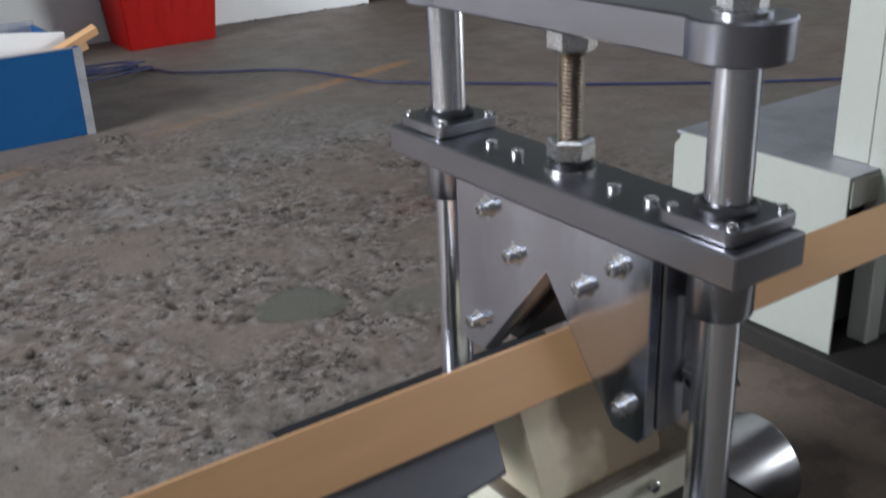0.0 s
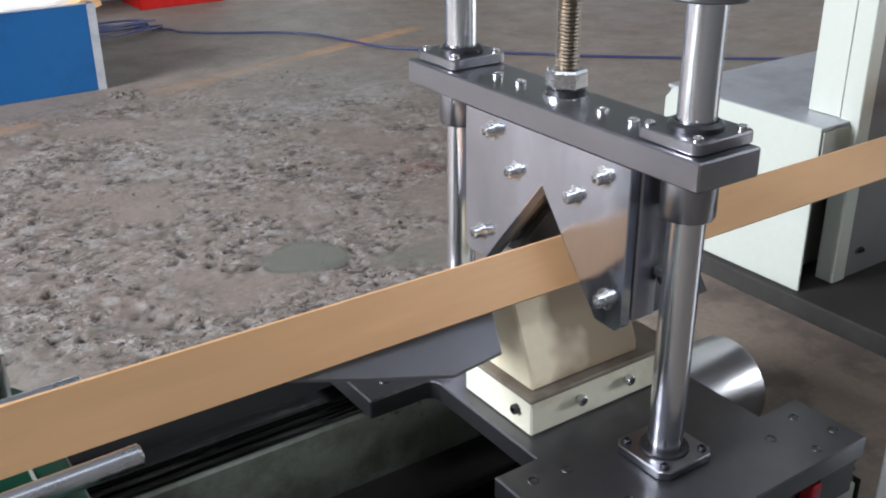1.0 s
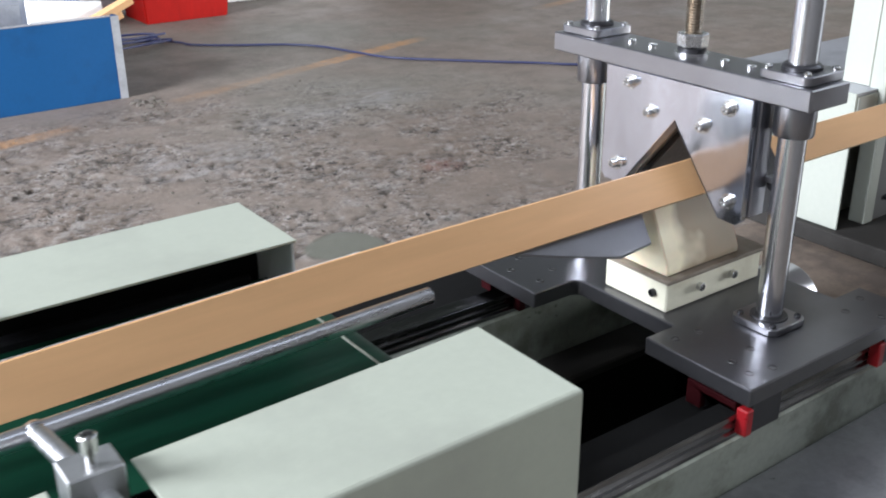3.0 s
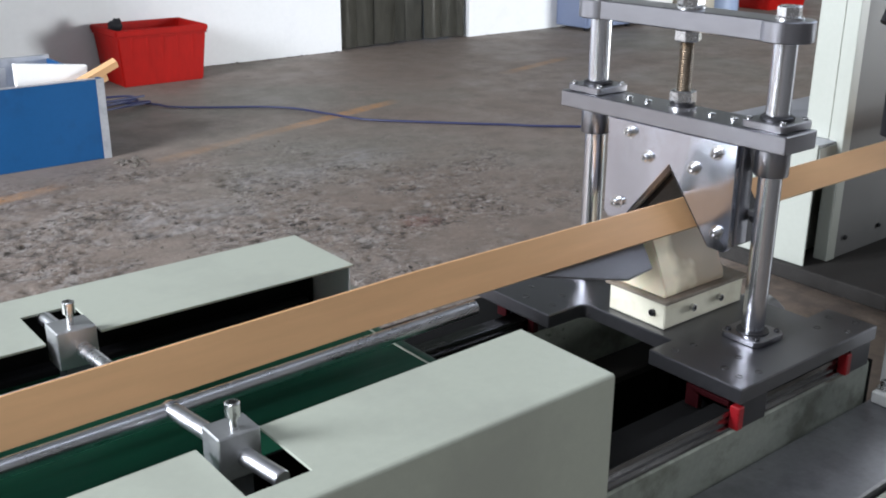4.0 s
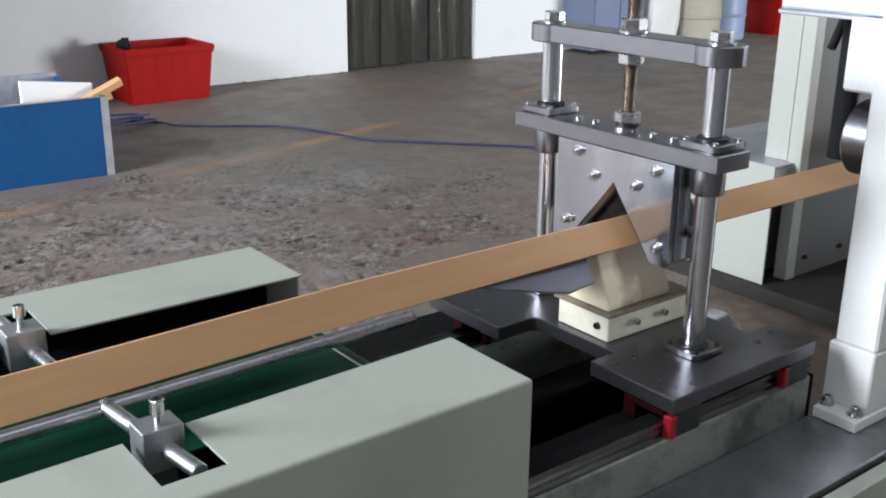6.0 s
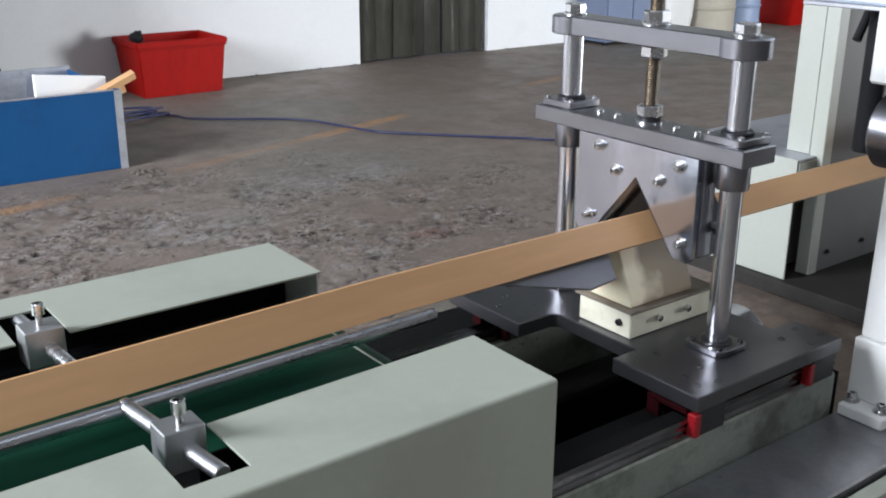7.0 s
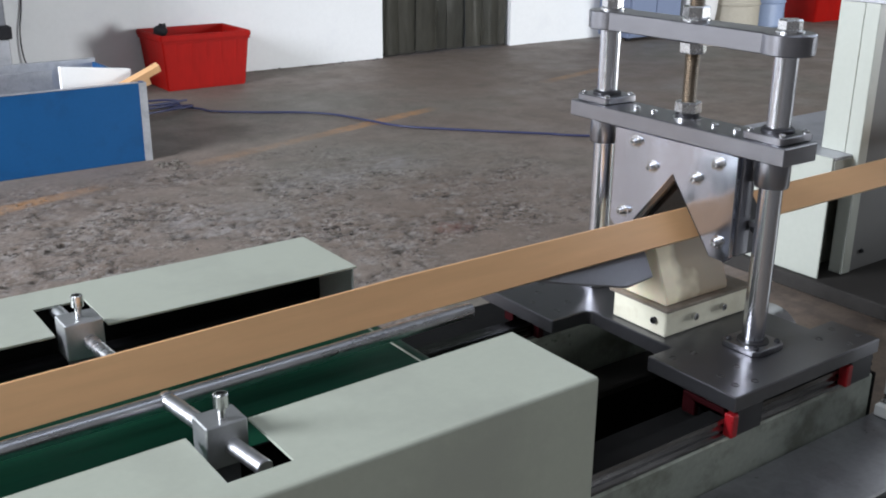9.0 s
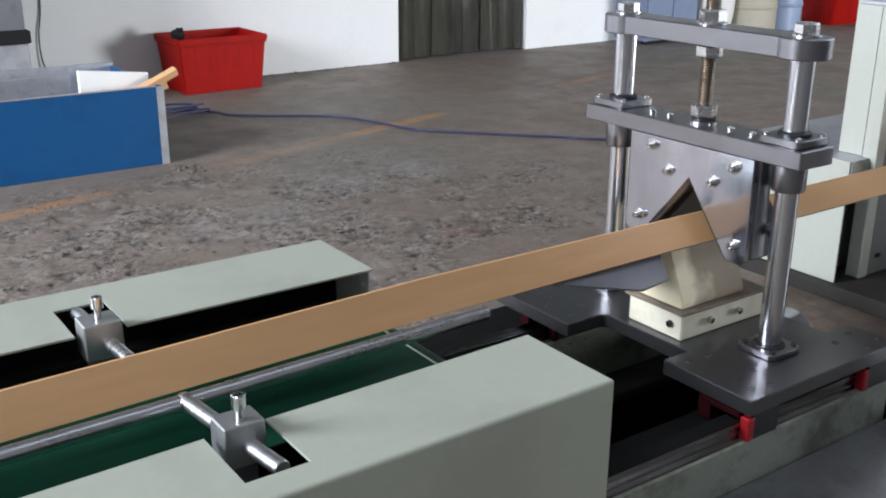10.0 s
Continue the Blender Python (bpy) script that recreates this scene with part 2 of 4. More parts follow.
def floor_material():
    """Worn, pitted workshop concrete, darker in the low spots, with pale scuffs and a faded orange line."""
    m = bpy.data.materials.new("pitted_workshop_concrete")
    m.use_nodes = True
    nt = m.node_tree
    N, L = nt.nodes, nt.links
    b = N["Principled BSDF"]
    tc = N.new("ShaderNodeTexCoord")

    def tex(scale, detail=5, rough=0.62, stretch=(1, 1, 1), dist=0.0):
        mp = N.new("ShaderNodeMapping")
        mp.inputs["Scale"].default_value = stretch
        L.new(tc.outputs["Object"], mp.inputs[0])
        n = N.new("ShaderNodeTexNoise")
        for key, v in (("Scale", scale), ("Detail", detail), ("Roughness", rough), ("Distortion", dist)):
            n.inputs[key].default_value = v
        L.new(mp.outputs[0], n.inputs["Vector"])
        return n.outputs[0]

    def span(src, a, c, lo=0.0, hi=1.0):
        r = N.new("ShaderNodeMapRange")
        for k, v in zip((1, 2, 3, 4), (a, c, lo, hi)):
            r.inputs[k].default_value = v
        L.new(src, r.inputs[0])
        return r.outputs[0]

    def math(op, a, c):
        n = N.new("ShaderNodeMath")
        n.operation = op
        for k, v in enumerate((a, c)):
            if isinstance(v, float):
                n.inputs[k].default_value = v
            else:
                L.new(v, n.inputs[k])
        return n.outputs[0]

    def mix(f, a, c):
        n = N.new("ShaderNodeMix")
        n.data_type = "RGBA"
        L.new(f, n.inputs[0])
        for k, v in ((6, a), (7, c)):
            if isinstance(v, tuple):
                n.inputs[k].default_value = (*v, 1)
            else:
                L.new(v, n.inputs[k])
        return n.outputs[2]
    rough_zone = N.new("ShaderNodeAttribute")
    rough_zone.attribute_name = "worn"
    worn = rough_zone.outputs["Fac"]
    low = N.new("ShaderNodeAttribute")
    low.attribute_name = "low"
    col = mix(span(tex(1.1, 5), 0.35, 0.65), (0.180, 0.140, 0.114), (0.225, 0.185, 0.156))
    col = mix(span(tex(6.0, 6, 0.7), 0.42, 0.68, 0.0, 0.6), col, (0.132, 0.110, 0.093))
    clump = span(tex(3.2, 4, 0.6), 0.40, 0.54)
    loose = math("MULTIPLY", math("ADD", worn, 0.22), clump)
    col = mix(span(tex(0.55, 3, 0.5), 0.48, 0.62, 0.0, 0.55), col, (0.150, 0.152, 0.128))
    col = mix(math("MULTIPLY", span(tex(13.0, 7, 0.72), 0.50, 0.60), worn), col, (0.27, 0.245, 0.225))
    col = mix(math("MULTIPLY", span(tex(40.0, 5, 0.7, dist=0.5), 0.55, 0.60), loose), col, (0.34, 0.31, 0.29))
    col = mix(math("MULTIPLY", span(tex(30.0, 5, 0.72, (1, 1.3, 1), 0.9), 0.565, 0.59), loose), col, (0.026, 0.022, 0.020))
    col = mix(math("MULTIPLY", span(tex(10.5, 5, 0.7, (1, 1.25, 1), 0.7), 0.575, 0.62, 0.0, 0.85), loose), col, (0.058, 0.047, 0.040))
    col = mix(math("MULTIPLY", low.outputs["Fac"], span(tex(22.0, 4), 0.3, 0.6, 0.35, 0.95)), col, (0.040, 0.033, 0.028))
    col = mix(math("MULTIPLY", span(tex(9.0, 6, 0.75, (1, 1.6, 1), 0.4), 0.63, 0.67, 0.0, 0.7), span(tex(2.1, 3), 0.46, 0.56)), col, (0.075, 0.062, 0.052))
    col = mix(span(tex(75.0, 4, 0.7), 0.56, 0.72, 0.0, 0.45), col, (0.12, 0.10, 0.09))
    scuff = N.new("ShaderNodeAttribute")
    scuff.attribute_name = "scuff"
    col = mix(math("MULTIPLY", scuff.outputs["Fac"], span(tex(11.0, 6, 0.7, (0.5, 1.6, 1)), 0.42, 0.60, 0.0, 0.55)), col, (0.29, 0.28, 0.28))
    blot = N.new("ShaderNodeAttribute")
    blot.attribute_name = "blot"
    col = mix(math("MULTIPLY", blot.outputs["Fac"], span(tex(30.0, 5, 0.7), 0.38, 0.58, 0.0, 0.6)), col, (0.13, 0.035, 0.028))
    patch = N.new("ShaderNodeAttribute")
    patch.attribute_name = "patch"
    col = mix(patch.outputs["Fac"], col, (0.125, 0.125, 0.102))
    sep = N.new("ShaderNodeSeparateXYZ")
    L.new(tc.outputs["Object"], sep.inputs[0])
    line = math("SUBTRACT", sep.outputs[1], math("MULTIPLY", sep.outputs[0], 0.268))
    band = span(math("ABSOLUTE", math("SUBTRACT", line, 4.175), 0.0), 0.030, 0.065, 1.0, 0.0)
    along = math("ADD", sep.outputs[0], math("MULTIPLY", tex(5.0, 4), 0.5))
    for a, c, strong in ((0.4, 1.25, 0.75), (2.75, 3.55, 0.9), (1.9, 2.75, 0.35), (4.85, 5.55, 0.55)):
        piece = math("MULTIPLY", span(along, a - 0.1, a + 0.1), span(along, c - 0.1, c + 0.1, 1.0, 0.0))
        wear = math("MULTIPLY", span(tex(16.0, 6, 0.8), 0.34, 0.58), strong)
        col = mix(math("MULTIPLY", band, math("MULTIPLY", piece, wear)), col, (0.42, 0.22, 0.09))
    L.new(col, b.inputs["Base Color"])
    L.new(span(tex(3.0, 5), 0.35, 0.65, 0.52, 0.74), b.inputs["Roughness"])
    b.inputs["Specular IOR Level"].default_value = 0.4
    bp = N.new("ShaderNodeBump")
    bp.inputs["Distance"].default_value = 0.010
    bp.inputs["Strength"].default_value = 0.55
    h = math("ADD", math("MULTIPLY", tex(34.0, 7, 0.75), math("ADD", math("MULTIPLY", worn, 1.4), 0.3)),
             math("MULTIPLY", tex(110.0, 4), 0.22))
    L.new(h, bp.inputs["Height"])
    L.new(bp.outputs[0], b.inputs["Normal"])
    return m


FLOOR = floor_material()


# ---- building helpers ----
def thing(name, at, label, category, group="", kind=""):
    ob = new(name)
    ob.location = at
    ob.empty_display_size = 0.05
    bpy.context.view_layer.update()
    return tagged(ob, label, category, group, kind)


def place(ob):
    """The spot of an object in the world, by its own and its parents' places."""
    v = Vector((0, 0, 0))
    while ob:
        v += ob.location
        ob = ob.parent
    return v


def part(name, bm, material, parent=None, label="", smooth=30):
    """Links a bmesh, given in world coordinates, as one mesh under its thing or part."""
    me = bpy.data.meshes.new(name)
    if parent:
        bmesh.ops.translate(bm, vec=-place(parent), verts=bm.verts)
    bmesh.ops.recalc_face_normals(bm, faces=bm.faces)
    bm.to_mesh(me)
    bm.free()
    for mt in (material if isinstance(material, (list, tuple)) else (material,)):
        me.materials.append(mt)
    if smooth:
        me.shade_smooth()
        me.set_sharp_from_angle(angle=radians(smooth))
    ob = new(name, me)
    if parent:
        ob.parent = parent
    if label:
        ob["label"] = label
    return ob


def solid(name, bm, material, label, category, group="", kind="", smooth=30):
    """A thing of one mesh with its origin at the middle of its base."""
    lo = [min(v.co[k] for v in bm.verts) for k in range(3)]
    hi = [max(v.co[k] for v in bm.verts) for k in range(3)]
    at = Vector(((lo[0] + hi[0]) / 2, (lo[1] + hi[1]) / 2, lo[2]))
    bmesh.ops.translate(bm, vec=-at, verts=bm.verts)
    ob = part(name, bm, material, smooth=smooth)
    ob.location = at
    return tagged(ob, label, category, group, kind)


def box(x0, x1, y0, y1, z0, z1, bevel=0.0, bm=None):
    own = bmesh.new()
    bmesh.ops.create_cube(own, size=1.0)
    for v in own.verts:
        v.co = Vector((x0 + (v.co.x + 0.5) * (x1 - x0), y0 + (v.co.y + 0.5) * (y1 - y0), z0 + (v.co.z + 0.5) * (z1 - z0)))
    if bevel:
        bmesh.ops.bevel(own, geom=own.edges[:], offset=bevel, segments=1, affect="EDGES")
    return merge(bm, own) if bm else own


def merge(bm, other):
    me = bpy.data.meshes.new("tmp")
    other.to_mesh(me)
    other.free()
    bm.from_mesh(me)
    bpy.data.meshes.remove(me)
    return bm


def frame_axes(axis):
    w = Vector(axis).normalized()
    u = w.orthogonal().normalized() if abs(w.z) < 0.99 else Vector((1, 0, 0))
    return u, w.cross(u), w


def lathe(profile, at, axis=(0, 0, 1), seg=32, turn=0.0):
    """A round body from (radius, height) pairs along the axis."""
    bm = bmesh.new()
    u, v, w = frame_axes(axis)
    at = Vector(at)
    rings = []
    for r, h in profile:
        if r < 1e-6:
            rings.append([bm.verts.new(at + w * h)])
        else:
            rings.append([bm.verts.new(at + w * h + (u * math.cos(a) + v * math.sin(a)) * r)
                          for a in (2 * math.pi * k / seg + turn for k in range(seg))])
    for p, q in zip(rings, rings[1:]):
        for k in range(seg):
            k2 = (k + 1) % seg
            if len(p) > 1 and len(q) > 1:
                bm.faces.new((p[k], p[k2], q[k2], q[k]))
            elif len(q) > 1:
                bm.faces.new((p[0], q[k2], q[k]))
            elif len(p) > 1:
                bm.faces.new((p[k], p[k2], q[0]))
    return bm


def rod(a, c, r, seg=24, chamfer=0.0008):
    a, c = Vector(a), Vector(c)
    n = (c - a).length
    return lathe([(0, 0), (r - chamfer, 0), (r, chamfer), (r, n - chamfer), (r - chamfer, n), (0, n)], a, c - a, seg)


def slab(outline, axis, lo, hi, bevel=0.0):
    """A flat outline drawn through its thickness along 'x', 'y' or 'z'."""
    bm = bmesh.new()
    put = {"x": lambda p, h: (h, p[0], p[1]), "y": lambda p, h: (p[0], h, p[1]), "z": lambda p, h: (p[0], p[1], h)}[axis]
    low = [bm.verts.new(put(p, lo)) for p in outline]
    top = [bm.verts.new(put(p, hi)) for p in outline]
    n = len(outline)
    bm.faces.new(low[::-1])
    bm.faces.new(top)
    for k in range(n):
        bm.faces.new((low[k], low[(k + 1) % n], top[(k + 1) % n], top[k]))
    bmesh.ops.recalc_face_normals(bm, faces=bm.faces)
    if bevel:
        sharp = [e for e in bm.edges if len(e.link_faces) == 2 and e.calc_face_angle() > 0.6]
        bmesh.ops.bevel(bm, geom=sharp, offset=bevel, segments=1, affect="EDGES")
    return bm


def rounded(x0, x1, y0, y1, r, n=5):
    pts = []
    for cx, cy, a0 in ((x1 - r, y1 - r, 0), (x0 + r, y1 - r, 90), (x0 + r, y0 + r, 180), (x1 - r, y0 + r, 270)):
        pts += [(cx + r * math.cos(radians(a0 + 90 * k / n)), cy + r * math.sin(radians(a0 + 90 * k / n))) for k in range(n + 1)]
    return pts


def smooth_path(pts, step=6):
    pts = [Vector(p) for p in pts]
    ext = [2 * pts[0] - pts[1]] + pts + [2 * pts[-1] - pts[-2]]
    out = []
    for k in range(1, len(ext) - 2):
        p0, p1, p2, p3 = ext[k - 1:k + 3]
        for s in range(step):
            t = s / step
            out.append(0.5 * (2 * p1 + (p2 - p0) * t + (2 * p0 - 5 * p1 + 4 * p2 - p3) * t * t + (3 * p1 - p0 - 3 * p2 + p3) * t ** 3))
    return out + [pts[-1]]


def tube(pts, r, seg=10, step=6):
    pts = smooth_path(pts, step)
    bm = bmesh.new()
    rings = []
    for k, p in enumerate(pts):
        d = (pts[min(k + 1, len(pts) - 1)] - pts[max(k - 1, 0)]).normalized()
        u = d.cross(Vector((0, 0, 1)))
        u = u.normalized() if u.length > 1e-3 else Vector((1, 0, 0))
        v = u.cross(d)
        rings.append([bm.verts.new(p + (u * math.cos(a) + v * math.sin(a)) * r) for a in (2 * math.pi * j / seg for j in range(seg))])
    for p, q in zip(rings, rings[1:]):
        for j in range(seg):
            bm.faces.new((p[j], p[(j + 1) % seg], q[(j + 1) % seg], q[j]))
    bm.faces.new(rings[0][::-1])
    bm.faces.new(rings[-1])
    return bm


def cap_screw(at, axis, r=0.005, head=0.006, parent=None, material=None, washer=True, name="cap_screw"):
    """A socket-head screw with a hex recess, its washers below the head."""
    prof = []
    h = 0.0
    if washer:
        prof += [(0, 0), (r * 1.65, 0), (r * 1.65, 0.0015), (r * 1.3, 0.0016), (r * 1.3, 0.0032)]
        h = 0.0032
    else:
        prof += [(0, 0)]
    prof += [(r, h), (r, h + head - 0.0008), (r - 0.0008, h + head), (r * 0.55, h + head), (r * 0.5, h + head * 0.45), (0, h + head * 0.45)]
    return part(name, lathe(prof, at, axis, 18), material or BOLT, parent)


def hex_nut(at, r, h, axis=(0, 0, 1), turn=0.0, bm=None):
    own = lathe([(0, 0), (r * 0.9, 0), (r, h * 0.12), (r, h * 0.88), (r * 0.9, h), (0, h)], at, axis, 6, turn)
    return merge(bm, own) if bm else own


# ---- hall: floor, walls, ceiling ----


def make_floor():
    """One sheet of concrete, finely broken up where the wear is."""
    fx = np.concatenate([np.linspace(X0 - 18, -0.6, 12), np.arange(-0.58, 3.3, 0.012), np.linspace(3.35, X1 + 14, 26)])
    fy = np.concatenate([np.linspace(Y0 - 14, 1.5, 10), np.arange(1.52, 4.75, 0.011), np.linspace(4.80, Y1 + 6, 20)])
    verts, faces, worn, low, patch, scuff, blot = [], [], [], [], [], [], []
    for y in fy:
        for x in fx:
            fine = -0.6 < x < 3.31 and 1.5 < y < 4.76
            z = 0.0
            w = l = p = 0.0
            if fine:
                w = math.exp(-(((x - 0.95) / 1.75) ** 2 + ((y - 3.15) / 1.45) ** 2) ** 1.7)
                n = noise.noise(Vector((x * 2.3, y * 2.3, 3.1))) + 0.6 * noise.noise(Vector((x * 6, y * 6, 8.1)))
                edge = min(1.0, min(x + 0.6, 3.3 - x, y - 1.5, 4.75 - y) / 0.35)
                w = edge * min(1.0, max(0.0, w * (0.85 + 1.7 * n) + 0.06 + 0.2 * max(0, n)))
                hgt = noise.fractal(Vector((x * 9, y * 12, 0.7)), 0.55, 2.1, 5)
                q = 0.7 * noise.noise(Vector((x * 13, y * 17, 5.0))) + noise.noise(Vector((x * 33, y * 40, 2.0)))
                pit = max(0.0, q - 0.25)
                gr = math.hypot((x - 1.36) / 0.135, (y - 2.66) / 0.10) + 0.4 * noise.noise(Vector((x * 9, y * 9, 9.0)))
                g2 = math.hypot((x - 1.63) / 0.15, (y - 2.49) / 0.085) + 0.5 * noise.noise(Vector((x * 7, y * 7, 4.0)))
                p = min(1.0, max(0.0, (1.05 - gr) * 6) + min(0.55, max(0.0, (1.0 - g2) * 3)))
                rim = math.exp(-((gr - 1.08) / 0.10) ** 2)
                z = edge * (w * (0.009 * hgt - 0.026 * pit) * (1 - p) + 0.0015 * noise.noise(Vector((x * 3, y * 3, 1))) - 0.010 * rim * (x > 1.38))
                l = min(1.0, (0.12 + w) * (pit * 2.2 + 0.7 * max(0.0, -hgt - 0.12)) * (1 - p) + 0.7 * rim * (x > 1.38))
                w *= 1 - p
            verts.append((x, y, z))
            worn.append(w)
            low.append(l)
            patch.append(p)
            scuff.append(max([0.0] + [1 - ((x - a) / r) ** 2 - ((y - c) / (r * 0.7)) ** 2 for a, c, r in ((2.40, 4.09, 0.32), (1.95, 4.02, 0.30), (1.35, 3.70, 0.35))]))
            blot.append(max(0.0, 1 - ((x - 2.06) / 0.11) ** 2 - ((y - 3.107) / 0.09) ** 2))
    nx = len(fx)
    for j in range(len(fy) - 1):
        for i in range(nx - 1):
            a = j * nx + i
            faces.append((a, a + 1, a + nx + 1, a + nx))
    me = bpy.data.meshes.new("floor")
    me.from_pydata(verts, [], faces)
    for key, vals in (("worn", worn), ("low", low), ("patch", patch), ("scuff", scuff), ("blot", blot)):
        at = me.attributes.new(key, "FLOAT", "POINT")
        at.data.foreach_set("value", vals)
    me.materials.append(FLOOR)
    me.shade_smooth()
    ob = new("floor", me)
    return tagged(ob, "worn brown-grey concrete floor with pitted patches", "floor", kind="structure")


make_floor()


def wall_with_openings(name, along, fixed, thick, a0, a1, openings, label, high=HIGH):
    """A wall along 'x' or 'y' of real thickness, cut into piers, aprons and lintels round its openings."""
    bm = bmesh.new()

    def put(p, q, z0, z1):
        if along == "x":
            box(p, q, fixed, fixed + thick, z0, z1, bm=bm)
        else:
            box(fixed, fixed + thick, p, q, z0, z1, bm=bm)
    cur = a0
    for o0, o1, z0, z1 in openings:
        put(cur, o0, -0.05, high)
        if z0 > 0:
            put(o0, o1, -0.05, z0)
        put(o0, o1, z1, high)
        cur = o1
    put(cur, a1, -0.05, high)
    ob = part(name, bm, WALL if name == "wall_north" else GREYWALL, smooth=0)
    return tagged(ob, label, "wall", kind="structure")


wall_with_openings("wall_north", "x", Y1, 0.25, X0, X1, [(4.17, 5.49, 0, 2.3)], "white-washed wall with a doorway", 2.5)
# Unseen upper wall, dark green so the steel tops mirror something dark.
tagged(part("wall_north_upper", box(X0, X1, Y1 + 0.004, Y1 + 0.25, 2.5, HIGH), UPPERWALL, smooth=0), "unseen upper wall, dark green for reflections in the steel", "wall", kind="structure")
# Walls out of view, assumed to close the hall and limit its light.
wall_with_openings("wall_south", "x", Y0 - 0.25, 0.25, X0, X1, [(7.3, 9.5, 0, 2.2)], "unseen grey wall with a doorway behind the machines")
wall_with_openings("wall_west", "y", X0 - 0.25, 0.25, Y0 - 0.25, Y1 + 0.25, [(1.6, 4.4, 2.0, 4.6), (4.9, 6.5, 0, 2.2)], "unseen grey end wall with a high window and a lamp opening")
wall_with_openings("wall_east", "y", X1, 0.25, Y0 - 0.25, Y1 + 0.25, [], "unseen closing wall in dark grey")
# Roof out of view, dark so that little light bounces down.
roof = bmesh.new()
cur = X0 - 0.25
for wx in ROOF_LIGHTS:
    box(cur, wx - 1.2, Y0 - 0.25, Y1 + 0.25, HIGH, HIGH + 0.2, bm=roof)
    box(wx - 1.2, wx + 1.2, Y0 - 0.25, ROOF_Y - 0.5, HIGH, HIGH + 0.2, bm=roof)
    box(wx - 1.2, wx + 1.2, ROOF_Y + 0.5, Y1 + 0.25, HIGH, HIGH + 0.2, bm=roof)
    cur = wx + 1.2
box(cur, X1 + 0.25, Y0 - 0.25, Y1 + 0.25, HIGH, HIGH + 0.2, bm=roof)
tagged(part("ceiling", roof, CEIL, smooth=0), "unseen dark grey ceiling with roof light openings", "ceiling", kind="structure")

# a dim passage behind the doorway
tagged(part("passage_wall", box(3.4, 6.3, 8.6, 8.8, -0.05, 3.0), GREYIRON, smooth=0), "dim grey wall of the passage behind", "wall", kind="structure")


def strip_curtain():
    t = thing("strip_curtain", (4.83, 6.95, 0.0), "smoky soft vinyl strip curtain hanging in a doorway", "curtain")
    part("rail", box(4.17, 5.49, 6.955, 6.985, 2.22, 2.28, 0.003), ZINC, t)
    rng = random.Random(4)
    x = 4.18
    k = 0
    while x < 5.42:
        w = rng.uniform(0.15, 0.21)
        x1 = min(x + w, 5.485)
        n = 14
        mid = 4.62 < x < 5.0
        dep = 0.006 if mid else rng.uniform(0.018, 0.032)
        y = 6.975 + (0.03 if mid else 0.0) + rng.uniform(-0.006, 0.006) + (0.006 if k % 2 else -0.006)
        sag = rng.uniform(0.6, 1.4)
        bm = bmesh.new()
        levels = 12
        grid = []
        for j in range(levels):
            z = 0.012 + rng.uniform(0, 0.01) * (j == 0) + (2.22 - 0.012) * j / (levels - 1)
            amp = dep * (1 + 0.9 * sag * max(0, 0.5 - z))
            grid.append([bm.verts.new((x + (x1 - x) * i / n, y - amp * math.cos(math.pi * (i / n - 0.5)) + 0.006 * math.sin(5 * z + k), z)) for i in range(n + 1)])
        for p, q in zip(grid, grid[1:]):
            for i in range(n):
                bm.faces.new((p[i], p[i + 1], q[i + 1], q[i]))
        bmesh.ops.solidify(bm, geom=bm.faces[:], thickness=0.003)
        part("strip", bm, VINYL, t, smooth=60)
        x = x1 - 0.012
        k += 1


strip_curtain()


# ---- far things along the white wall ----
def red_bin(at, w, d, h, label):
    """A tapered open tub with a rolled rim, ribs and a thick wall."""
    x, y, z = at
    t = thing("plastic_bin", (x, y, z), label, "bin")
    tap = 0.032

    def ring(s, zz, inset):
        k = tap * (1 - s)
        return [(x + sx * (w / 2 - k - inset), y + sy * (d / 2 - k - inset), zz) for sx, sy in ((-1, -1), (1, -1), (1, 1), (-1, 1))]
    bm = bmesh.new()
    loops = [ring(0, z, 0), ring(0.88, z + h * 0.88, 0), ring(0.88, z + h * 0.88, -0.011), ring(1, z + h, -0.011),
             ring(1, z + h, 0.012), ring(0.05, z + 0.03, 0.012)]
    vs = [[bm.verts.new(p) for p in lp] for lp in loops]
    for p, q in zip(vs, vs[1:]):
        for k in range(4):
            bm.faces.new((p[k], p[(k + 1) % 4], q[(k + 1) % 4], q[k]))
    bm.faces.new(vs[0][::-1])
    bm.faces.new(vs[-1])
    bmesh.ops.recalc_face_normals(bm, faces=bm.faces)
    bmesh.ops.bevel(bm, geom=[e for e in bm.edges if e.calc_face_angle(0) > 0.6], offset=0.008, segments=2, affect="EDGES")
    part("tub", bm, REDBIN, t)
    for k in range(5):
        px = x - w / 2 + 0.10 + (w - 0.20) * k / 4
        part("rib", slab([(y - d / 2 + tap + 0.001, z + 0.01), (y - d / 2 + tap + 0.010, z + 0.01), (y - d / 2 + 0.012, z + h * 0.87), (y - d / 2 + 0.001, z + h * 0.87)],
                         "x", px - 0.010, px + 0.010, 0.002), REDBIN, t)
    return t


red_bin((2.48, 6.67, 0.0), 0.62, 0.44, 0.37, "red plastic storage bin holding grey rags against a wall")
rag = bmesh.new()
bmesh.ops.create_icosphere(rag, subdivisions=4, radius=1)
for v in rag.verts:
    n = noise.fractal(v.co * 2.2, 1.0, 2.0, 4)
    v.co = Vector((2.50 + v.co.x * (0.25 + 0.03 * n), 6.67 + v.co.y * (0.15 + 0.02 * n), 0.235 + v.co.z * 0.075 + 0.05 * n * (v.co.z > 0)))
